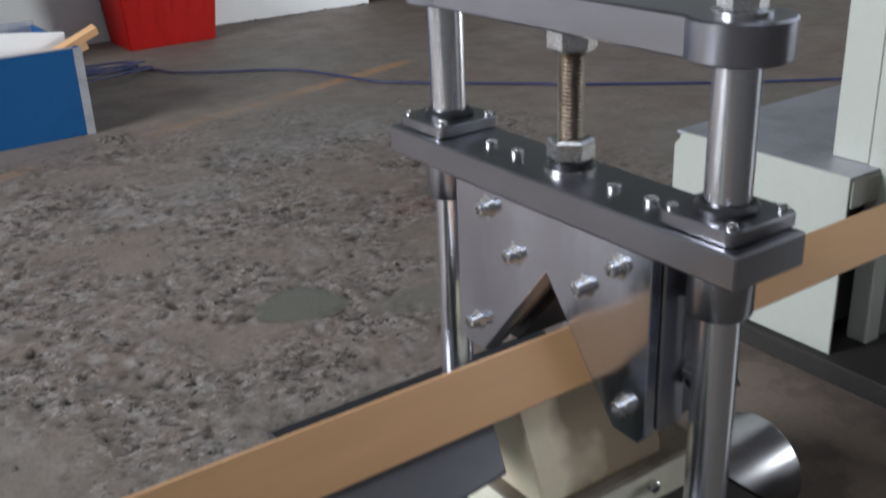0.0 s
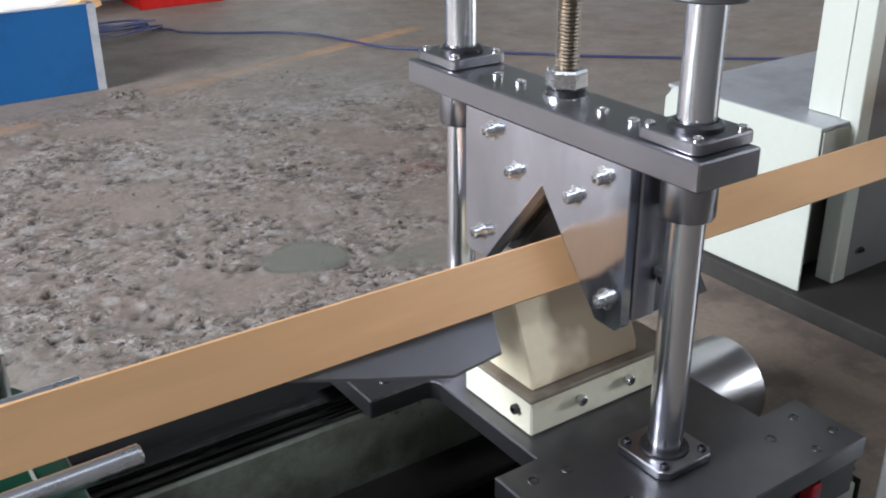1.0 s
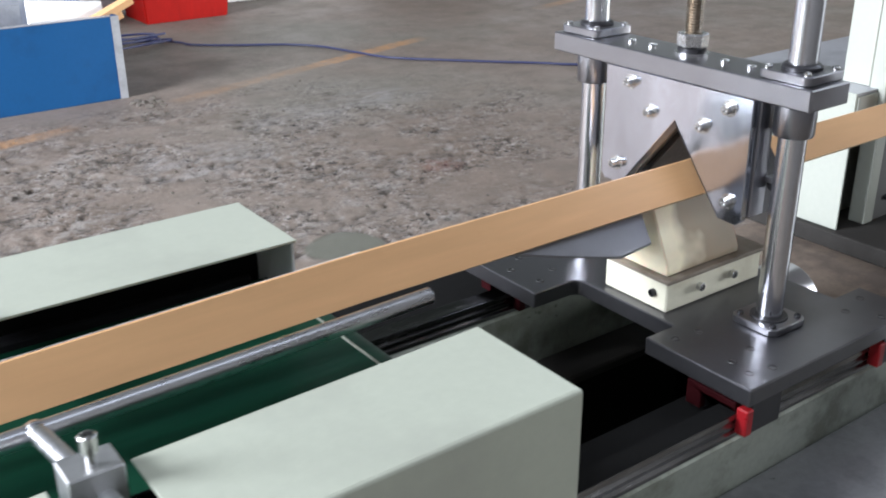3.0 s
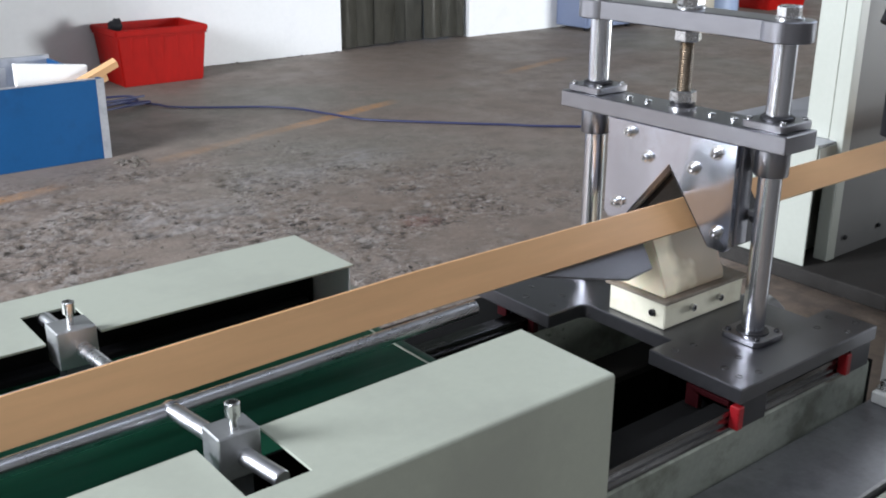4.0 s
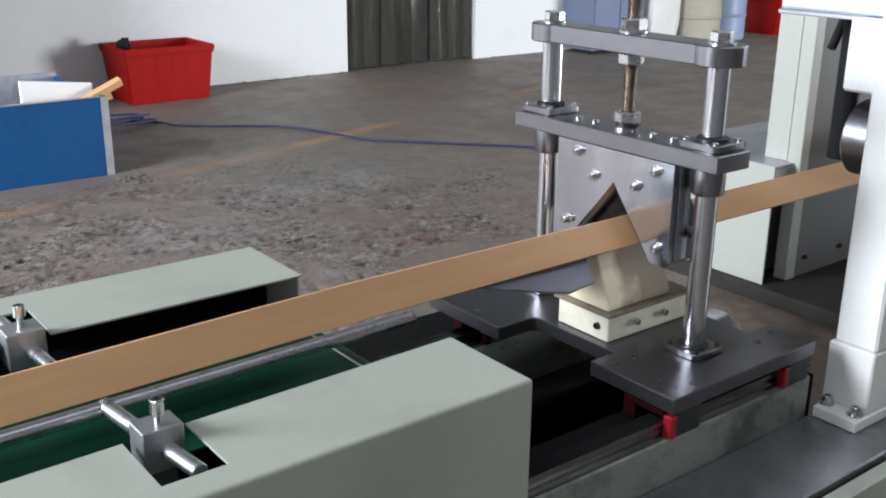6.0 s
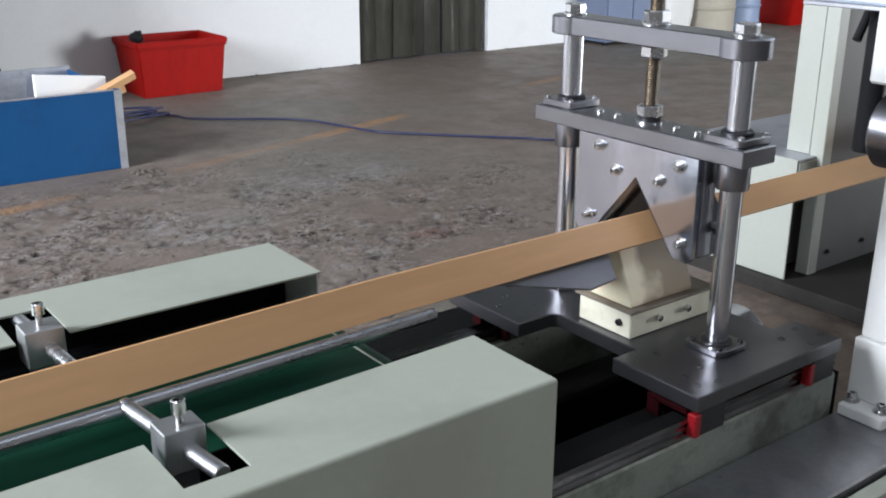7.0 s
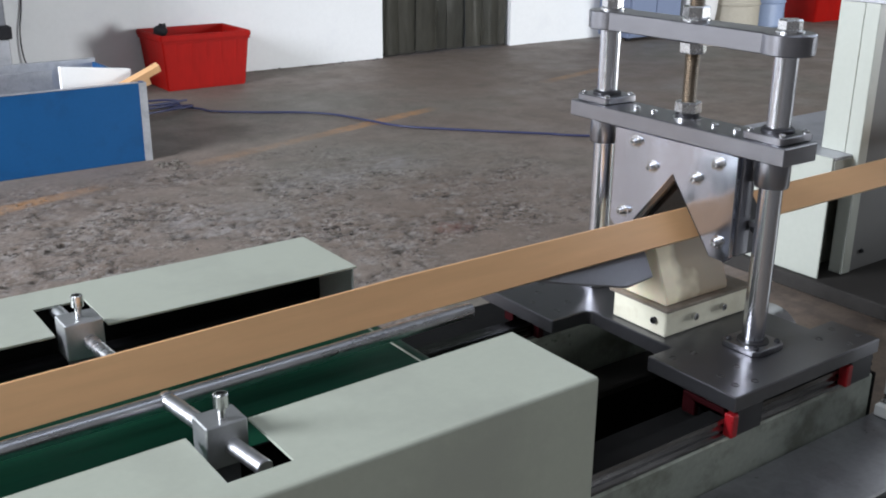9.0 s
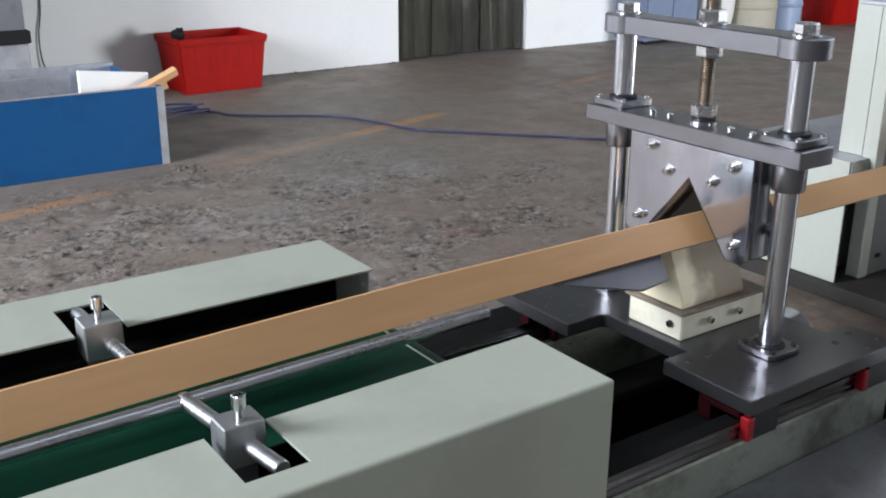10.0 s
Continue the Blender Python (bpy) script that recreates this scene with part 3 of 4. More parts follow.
solid("rag_heap", rag, GREYIRON, "heap of grey rags lying in a red bin", "rags", smooth=60)
knob = bmesh.new()
bmesh.ops.create_icosphere(knob, subdivisions=3, radius=1)
for v in knob.verts:
    n = noise.noise(v.co * 1.8)
    v.co = Vector((2.235 + v.co.x * 0.045 * (1 + 0.4 * n), 6.62 + v.co.y * 0.05, 0.385 + v.co.z * 0.042 * (1 + 0.5 * n)))
solid("work_glove", knob, RUBBER, "crumpled black work glove on a bin rim", "glove", smooth=60)
red_bin((9.62, 6.70, 0.0), 0.72, 0.44, 0.40, "red plastic storage bin standing far along the wall")


def drum(at, r, h, material, label):
    x, y, z = at
    t = thing("drum", at, label, "drum")
    prof = [(0, 0), (r - 0.01, 0), (r, 0.012)]
    for k in (0.33, 0.66):
        prof += [(r, h * k - 0.02), (r + 0.012, h * k), (r, h * k + 0.02)]
    prof += [(r, h - 0.02), (r - 0.01, h - 0.005), (0, h - 0.005)]
    part("body", lathe(prof, at, seg=40), material, t)
    part("lid", lathe([(r - 0.03, h - 0.006), (r + 0.012, h - 0.006), (r + 0.012, h + 0.012), (r - 0.02, h + 0.018), (0, h + 0.018)], at, seg=40), material, t)


drum((8.05, 6.62, 0.0), 0.27, 0.80, DRUMBEIGE, "beige fibre drum standing near a white wall")
drum((8.62, 6.66, 0.0), 0.20, 0.75, DRUMBLUE, "pale blue plastic drum beside a beige one")


def sack(at, w, d, h):
    x, y, z = at
    bm = bmesh.new()
    bmesh.ops.create_cube(bm, size=1)
    bmesh.ops.subdivide_edges(bm, edges=bm.edges[:], cuts=7, use_grid_fill=True)
    for v in bm.verts:
        c = v.co * 2
        bulge = 1 - 0.22 * abs(c.z) ** 3
        n = noise.noise(Vector((c.x * 2, c.y * 2, c.z * 2 + x)))
        v.co = Vector((x + c.x * w / 2 * bulge * (1 - 0.12 * c.y * c.y) + 0.015 * n, y + c.y * d / 2 * bulge * (1 - 0.12 * c.x * c.x) + 0.015 * n,
                       z + (c.z + 1) / 2 * h))
    solid("woven_sack", bm, SACK, "full white woven sack standing against the wall", "sack", group="sacks along the wall", smooth=60)


sack((7.50, 6.66, 0.0), 0.46, 0.36, 0.82)


def locker():
    t = thing("steel_locker", (6.87, 6.72, 0.0), "blue-grey steel locker standing against a white wall", "locker")
    part("body", box(6.54, 7.20, 6.53, 6.92, 0.03, 1.7, 0.006), STEELBLUE, t)
    for px in (6.57, 7.13):
        part("foot", box(px, px + 0.04, 6.56, 6.60, 0.0, 0.035, 0.003), RUBBER, t)
    for a, c in ((6.55, 6.865), (6.875, 7.19)):
        dr = part("door", box(a, c, 6.512, 6.529, 0.05, 1.68, 0.003), STEELBLUE, t)
        part("handle", box(c - 0.05 if a < 6.6 else a + 0.03, c - 0.03 if a < 6.6 else a + 0.05, 6.492, 6.513, 0.85, 1.0, 0.003), ZINC, dr)


locker()


def wall_cabinet():
    t = thing("floor_cabinet", (0.83, 6.50, 0.0), "tall grey steel cabinet with a black band beside the wall", "cabinet")
    part("body", box(0.50, 1.165, 6.12, 6.91, 0.02, 0.463, 0.005), ZINC, t)
    part("plinth", box(0.53, 1.14, 6.15, 6.90, 0.0, 0.02), RUBBER, t)
    part("band", box(0.48, 1.180, 6.10, 6.92, 0.463, 0.535, 0.006), RUBBER, t, "black band")
    part("upper_body", box(0.51, 1.160, 6.13, 6.91, 0.535, 1.9, 0.005), GREYIRON, t, "dark grey upper housing")


wall_cabinet()
solid("wall_cable", tube([(1.48, 6.915, 2.2), (1.47, 6.918, 1.2), (1.45, 6.92, 0.62), (1.417, 6.915, 0.41), (1.415, 6.91, 0.27), (1.435, 6.90, 0.18), (1.50, 6.86, 0.05), (1.58, 6.80, 0.012)], 0.0045),
      RUBBER, "thin black cable hanging down a white wall", "cable", smooth=60)


def blue_crate():
    """A long open box of blue boards with a metal corner edge."""
    x0, x1, y0, y1, h, w = -0.35, 1.46, 4.81, 5.58, 0.385, 0.018
    t = thing("open_crate", ((x0 + x1) / 2, (y0 + y1) / 2, 0.0), "open blue-painted crate with grey metal lining on the floor", "crate")
    part("front_panel", box(x0, x1, y0, y0 + w, 0.0, h, 0.002), BLUEBOARD, t)
    part("front_lining", box(x0 + w, x1 - w, y0 + w + 0.001, y0 + w + 0.005, 0.02, h - 0.002), ZINC, t)
    part("back_panel", box(x0, x1, y1 - w, y1, 0.0, h + 0.02, 0.002), ZINC, t)
    part("end_panel", box(x1 - w, x1, y0 + w + 0.001, y1 - w - 0.001, 0.0, h, 0.002), BLUEBOARD, t)
    part("end_panel", box(x0, x0 + w, y0 + w + 0.001, y1 - w - 0.001, 0.0, h, 0.002), ZINC, t)
    part("bottom_panel", box(x0 + w, x1 - w, y0 + w, y1 - w, 0.003, 0.02), ZINC, t)
    part("corner_edge", slab([(x1 - 0.034, y0 - 0.003), (x1 + 0.003, y0 - 0.003), (x1 + 0.003, y0 + 0.05), (x1, y0 + 0.05), (x1, y0), (x1 - 0.034, y0)], "z", 0.0, h + 0.001),
         ZINC, t, "pale scuffed metal corner edge")
    part("top_edge", box(x0, x1 - 0.034, y0 - 0.002, y0 + w + 0.004, h, h + 0.004), ZINC, t, "pale metal top edge")
    bp = slab([(5.30, 0.02), (5.315, 0.02), (5.315, 0.40), (5.30, 0.40)], "x", 0.35, 1.16, 0.002)
    part("divider", bp, ZINC, t)


blue_crate()
fb = slab([(1.10, 0.022), (1.438, 0.022), (1.438, 0.434), (1.10, 0.472)], "y", 4.935, 4.965, 0.003)
solid("foam_board", fb, FOAM, "white foam board standing in an open crate", "board")


def offcut(at, length, L, pitch, yaw, roll):
    th = 0.004
    prof = [(0, 0), (L, 0), (L, -th), (th, -th), (th, -L), (0, -L)]
    bm = slab(prof, "x", 0, length, 0.0006)
    bmesh.ops.transform(bm, matrix=pose(*at, roll, pitch, yaw), verts=bm.verts)
    solid("angle_offcut", bm, CARD, "short brown paperboard angle offcut leaning out of a crate", "offcut", group="offcuts in the crate")


offcut((1.20, 4.850, 0.30), 0.387, 0.036, -23, 2, 20)
offcut((1.20, 4.888, 0.29), 0.325, 0.036, -18, 0, 10)

solid("air_hose", tube([(1.50, 5.95, 0.010), (1.80, 6.12, 0.010), (1.96, 6.05, 0.010), (2.13, 5.82, 0.010), (2.17, 5.70, 0.010), (2.37, 5.53, 0.010), (2.59, 5.38, 0.010), (2.73, 5.21, 0.010), (2.81, 4.96, 0.010), (2.89, 4.72, 0.010),
                        (3.08, 4.50, 0.010), (3.28, 4.29, 0.010), (3.46, 4.11, 0.010), (3.61, 3.95, 0.010), (4.4, 3.30, 0.010), (5.4, 2.7, 0.010), (6.6, 2.3, 0.010)], 0.0065),
      HOSE, "blue air hose winding over the concrete floor", "hose", smooth=60)
bundle = [(1.70 + (0.36 + 0.05 * math.sin(1.3 * a)) * math.cos(a), 5.84 + (0.09 + 0.05 * math.sin(0.7 * a)) * math.sin(a + 0.3), 0.012 + 0.0022 * a)
          for a in (0.45 * k for k in range(56))]
solid("hose_coil", tube(bundle, 0.0065, step=3),
      HOSE, "flattened coil of blue air hose lying behind a crate", "hose", smooth=60)



def chips():
    """Loose crumbs of concrete too small to count."""
    rng = random.Random(11)
    bm = bmesh.new()
    for k in range(260):
        x, y = rng.gauss(0.9, 0.8), rng.gauss(3.3, 0.8)
        if k < 14:
            x, y = rng.gauss(1.50, 0.05), rng.gauss(4.66, 0.04)
        if not (-0.5 < x < 3.2 and 1.6 < y < 4.72):
            continue
        r = rng.uniform(0.003, 0.009) if k >= 14 else rng.uniform(0.010, 0.026)
        turn = pose(x, y, 0.002, rng.uniform(-30, 30), rng.uniform(-30, 30), rng.uniform(0, 360)) @ Matrix.Diagonal((r * rng.uniform(0.8, 1.5), r, r * 0.55, 1))
        made = bmesh.ops.create_icosphere(bm, subdivisions=1, radius=1, matrix=turn)
        for v in made["verts"]:
            v.co += Vector((rng.uniform(-1, 1), rng.uniform(-1, 1), rng.uniform(-1, 1))) * r * 0.22
    ob = part("concrete_chips", bm, CHIP, smooth=0)
    tagged(ob, "loose brown-grey concrete crumbs scattered on the floor", "debris", kind="stuff")


chips()


def wall_dirt():
    """Crumbs and flaked paint swept against the foot of the white wall."""
    rng = random.Random(23)
    bm = bmesh.new()
    for k in range(70):
        x = rng.uniform(2.9, 4.15) if k < 50 else rng.uniform(5.5, 6.5)
        r = rng.uniform(0.002, 0.006) * (1.7 if rng.random() < 0.15 else 1.0)
        turn = pose(x, Y1 - abs(rng.gauss(0.012, 0.016)) - 0.004, r * 0.3, rng.uniform(-20, 20), rng.uniform(-20, 20), rng.uniform(0, 360)) @ Matrix.Diagonal((r * rng.uniform(1.0, 2.2), r, r * 0.7, 1))
        made = bmesh.ops.create_icosphere(bm, subdivisions=1, radius=1, matrix=turn)
        for v in made["verts"]:
            v.co += Vector((rng.uniform(-1, 1), rng.uniform(-1, 1), rng.uniform(-1, 1))) * r * 0.2
    tagged(part("wall_foot_dirt", bm, RUBBER, smooth=0), "dark crumbs swept against the foot of a wall", "debris", kind="stuff")


wall_dirt()


# ---- conveyor ----
def cover(name, y0, y1, slot, near):
    """A folded sheet cover with a slot cut in from its inner edge for a clamp block."""
    xe, xl, top, sh = 0.308 if near else 0.281, -1.6, 0.892, 0.0022
    skew = 0.032 if near else 0.0
    inner, outer = (y1, y0) if near else (y0, y1)
    sx0, sx1, depth = slot
    t = thing(name, ((xe + xl) / 2, (y0 + y1) / 2, 0.0), "grey-green sheet metal guard along a conveyor belt", "machine guard", group="guards of the conveyor")
    s_in = inner - depth if near else inner + depth
    edge = outer + 0.0031 if near else outer
    out = [(xl, edge), (xe, edge), (xe, inner + skew * xe), (sx1, inner + skew * sx1), (sx1, s_in), (sx0, s_in), (sx0, inner + skew * sx0), (xl, inner + skew * xl)]
    part("top_sheet", slab(out, "z", top - sh, top, 0.0003), CREAM, t)
    if near:
        fold = [(outer + 0.003 - 0.003 * math.cos(a), top - 0.003 + 0.003 * math.sin(a)) for a in (math.pi / 16 * k for k in range(9))]
        inside = [(outer + 0.003 - 0.0008 * math.cos(a), top - 0.003 + 0.0008 * math.sin(a)) for a in (math.pi / 16 * k for k in range(8, -1, -1))]
        part("side_sheet", slab([(outer, 0.05)] + fold + inside + [(outer + sh, 0.05)], "x", xl, xe), CREAM, t)
        part("end_sheet", box(xe - sh, xe, outer + sh + 0.0005, inner - 0.006, 0.40, top - sh - 0.0005, 0.0005), CREAM, t)
        for px in (xl + 0.05, xe - 0.12):
            part("foot", box(px, px + 0.06, outer + 0.01, outer + 0.07, 0.0, 0.052, 0.004), RUBBER, t)
    else:
        part("side_sheet", box(xl, xe, outer - sh, outer, 0.05, top - sh - 0.0005, 0.0006), CREAM, t)
        # White rather than guard paint, to put the light on this face into its colour.
        part("end_flange", box(xe - sh, xe, inner + 0.006, outer - sh - 0.0005, top - 0.088, top - sh - 0.0005, 0.0005), WHITEPAINT, t)
        part("end_flange", box(xe - sh - 0.02, xe - sh - 0.0005, outer - sh - 0.006, outer - sh - 0.0005, top - 0.044, top - sh - 0.0005, 0.0005), CREAM, t)
        for px in (xl + 0.05, xe - 0.12):
            part("foot", box(px, px + 0.06, outer - 0.07, outer - 0.01, 0.0, 0.052, 0.004), RUBBER, t)
    return t


cover("near_guard", 0.548, 0.648, (-0.002, 0.047, 0.071), True)
cover("far_guard", 0.880, 0.996, (-0.027, 0.020, 0.070), False)


def conveyor():
    t = thing("belt_conveyor", (-0.6, 0.77, 0.0), "green belt conveyor with a dark steel frame", "conveyor")
    z = 0.834
    y0, y1, xe = 0.650, 0.942, 0.302
    prof = [(-1.6, z)]
    r = 0.024
    prof += [(xe - r + r * math.sin(a), z - r + r * math.cos(a)) for a in (math.pi * k / 12 for k in range(13))] + [(-1.6, z - 2 * r)]
    part("belt", slab(prof, "y", y0, y1), BELT, t)
    # Side rails are black so that the space under the guards stays dark.
    for yy in (y0 - 0.030, y1 - 0.004):
        part("side_rail", box(-1.6, xe - 0.04, yy, yy + 0.020, z - 0.10, z + 0.008, 0.002), RUBBER, t)
    part("end_lip", box(xe - 0.0006, xe + 0.0010, y0, y1, z - 0.026, z - 0.021), ZINC, t)
    part("belt_seam", box(xe - 0.0285, xe - 0.0265, y0 + 0.001, y1 - 0.001, z + 0.0002, z + 0.0010), CREAM, t, "pale seam across the belt")
    # Three black sheets added as the shade under the guards and slot.
    part("inner_skirt", box(-1.6, xe - 0.03, 0.6455, 0.6485, 0.8065, 0.868), PITBLACK, t, "black sheet for the shade inside the near guard")
    part("slot_liner", box(-0.20, 0.22, 0.552, 0.6445, 0.800, 0.806), PITBLACK, t, "black sheet for the shade below the slot")
    part("skirt", box(-1.6, xe - 0.026, 0.953, 0.957, 0.80, 0.888), PITBLACK, t, "black sheet for the shade under the far guard")
    for px in (-1.5, 0.15):
        for yy in (0.60, 0.93):
            part("leg", box(px, px + 0.04, yy, yy + 0.04, 0.0, z - 0.10, 0.003), GREYIRON, t)


conveyor()


def guide_rail(y_rod, y_tip, block, x_cross, x_tip, screw_y, x_end, skew):
    """A round guide bar over the belt, its cross bar, and the clamp block that holds it."""
    z, r = 0.8845, 0.0068
    t = thing("belt_guide", (x_cross, y_rod, z), "bright round steel guide bar with an aluminium clamp block", "guide bar", group="guide bars over the belt")
    part("guide_bar", rod((-1.5, y_rod - 1.5 * skew, z), (x_end, y_rod + x_end * skew, z), r, 24), BARSTEEL, t)
    part("cross_bar", rod((x_cross, y_rod, z + 0.001), (x_tip, y_tip, z + 0.001), r - 0.0004, 24), BARSTEEL, t)
    bx0, bx1, by0, by1 = block
    body = part("clamp_block", box(bx0, bx1, by0, by1, 0.870, 0.9045, 0.0010), ALU, t, "sandblasted aluminium clamp block")
    part("standoff", box(bx0 + 0.006, bx1 - 0.006, by0 + 0.004, by1 - 0.004, 0.745, 0.8695), GREYIRON, t)
    sx, sy = (bx0 + bx1) / 2, screw_y
    part("shank", rod((sx, sy, 0.9035), (sx, sy, 0.916), 0.0030, 14), BOLT, body)
    cap_screw((sx, sy, 0.915), (0, 0, 1), 0.0054, 0.0105, body, BOLT, washer=False)
    part("weld", lathe([(0, -0.009), (0.0066, -0.006), (0.0085, 0), (0.0066, 0.006), (0, 0.009)], (x_cross, y_rod, z), (0, 1, 0), 14), BARSTEEL, t)


guide_rail(0.722, 0.588, (0.006, 0.038, 0.629, 0.655), 0.0130, 0.0310, 0.637, 0.319, 0.034)
guide_rail(0.814, 0.960, (-0.022, 0.012, 0.866, 0.895), 0.0020, -0.0065, 0.880, 0.313, 0.036)


# ---- machine bed under the cutter ----
def machine_bed():
    t = thing("machine_bed", (0.75, 0.75, 0.0), "heavy dark steel machine bed with oily linear rails", "machine bed")
    part("table_top", box(0.33, 1.60, 0.493, 0.5995, 0.650, 0.675, 0.002), TABLE, t, "dark ground steel table top")
    part("table_lip", box(0.33, 1.60, 0.470, 0.489, 0.618, 0.668, 0.002), CREAM, t, "painted lip of the bed")
    part("front_panel", box(0.33, 1.60, 0.476, 0.487, 0.06, 0.617, 0.002), CREAM, t)
    part("rail_beam", box(0.24, 0.820, 0.600, 0.672, 0.560, 0.729, 0.002), BEDPAINT, t, "oil-stained green-grey beam")
    part("rail_beam", box(0.24, 0.820, 0.900, 0.972, 0.560, 0.729, 0.002), BEDPAINT, t, "oil-stained green-grey beam")
    # Black strip and slab added to darken the bed behind the rail.
    part("oily_strip", box(0.25, 0.818, 0.9275, 0.971, 0.7293, 0.7315), PITBLACK, t, "black strip added to darken the beam beside the rail")
    part("rear_shelf", box(0.312, 0.80, 0.9775, 1.045, 0.690, 0.722, 0.002), PITBLACK, t, "black slab added to fill the dark gap behind the rail")
    for yc in (0.613, 0.915):
        # profile rail with two ground grooves along each side
        side = [(0.0110, 0.7292), (0.0110, 0.7335), (0.0085, 0.7350), (0.0085, 0.7375), (0.0110, 0.7390), (0.0110, 0.7420), (0.0085, 0.7435),
                (0.0085, 0.7460), (0.0110, 0.7475), (0.0102, 0.7520)]
        g = [(yc + d, z) for d, z in side] + [(yc - d, z) for d, z in side[::-1]]
        part("linear_rail", slab(g, "x", 0.25, 0.818, 0.0003), OILRAIL, t)
        # Added black strip stands for the dark reflection on the near rail.
        if yc < 0.8:
            part("rail_cover", box(0.25, 0.818, yc - 0.0098, yc + 0.0098, 0.7521, 0.7527), PITBLACK, t, "black strip for the dark reflection on the rail top")
    # The near beam top is darkened the same way.
    part("oily_strip", box(0.25, 0.818, 0.6265, 0.671, 0.7293, 0.7315), PITBLACK, t, "black strip added to darken the beam beside the rail")
    # The pit's shade is put into its colour: floor, sides and supports.
    part("pit_floor", box(0.24, 1.60, 0.600, 1.09, 0.16, 0.180), PITBLACK, t, "pit floor coloured black for the shade in it")
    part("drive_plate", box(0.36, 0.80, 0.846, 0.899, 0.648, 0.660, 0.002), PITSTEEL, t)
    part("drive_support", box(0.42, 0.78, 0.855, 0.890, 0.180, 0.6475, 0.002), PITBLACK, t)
    part("dust_tray", box(0.845, 1.32, 0.640, 1.096, 0.595, 0.610, 0.002), BROWNTRAY, t, "tray in mottled brown")
    # Black sheets added to stop stray light from showing in the pit.
    part("bulkhead", box(0.8215, 0.8265, 0.6005, 0.972, 0.180, 0.7280), PITBLACK, t, "black sheet added to keep light out of the pit")
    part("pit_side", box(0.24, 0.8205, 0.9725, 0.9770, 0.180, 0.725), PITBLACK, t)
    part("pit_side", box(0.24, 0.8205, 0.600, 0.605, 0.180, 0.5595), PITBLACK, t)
    part("rear_table", box(1.090, 2.4, 0.6005, 1.10, 0.676, 0.700, 0.002), PITSTEEL, t, "dark steel table of the next station")
    for px in (0.40, 1.50):
        for py in (0.50, 1.03):
            part("leg", box(px, px + 0.05, py, py + 0.05, 0.0, 0.16, 0.003), GREYIRON, t)
    part("front_support", box(0.34, 1.58, 0.50, 0.56, 0.16, 0.6495), RUBBER, t)
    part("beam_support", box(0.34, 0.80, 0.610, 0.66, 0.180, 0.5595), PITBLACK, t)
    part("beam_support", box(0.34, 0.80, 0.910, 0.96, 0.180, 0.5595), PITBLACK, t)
    part("tray_support", box(0.88, 1.28, 0.72, 1.05, 0.180, 0.5945), GREYIRON, t)
    part("table_support", box(1.33, 2.3, 0.70, 1.08, 0.0, 0.6755), GREYIRON, t)


machine_bed()

# ---- cutter carriage ----
PX, PY0, PY1 = 0.669, 0.664, 0.917


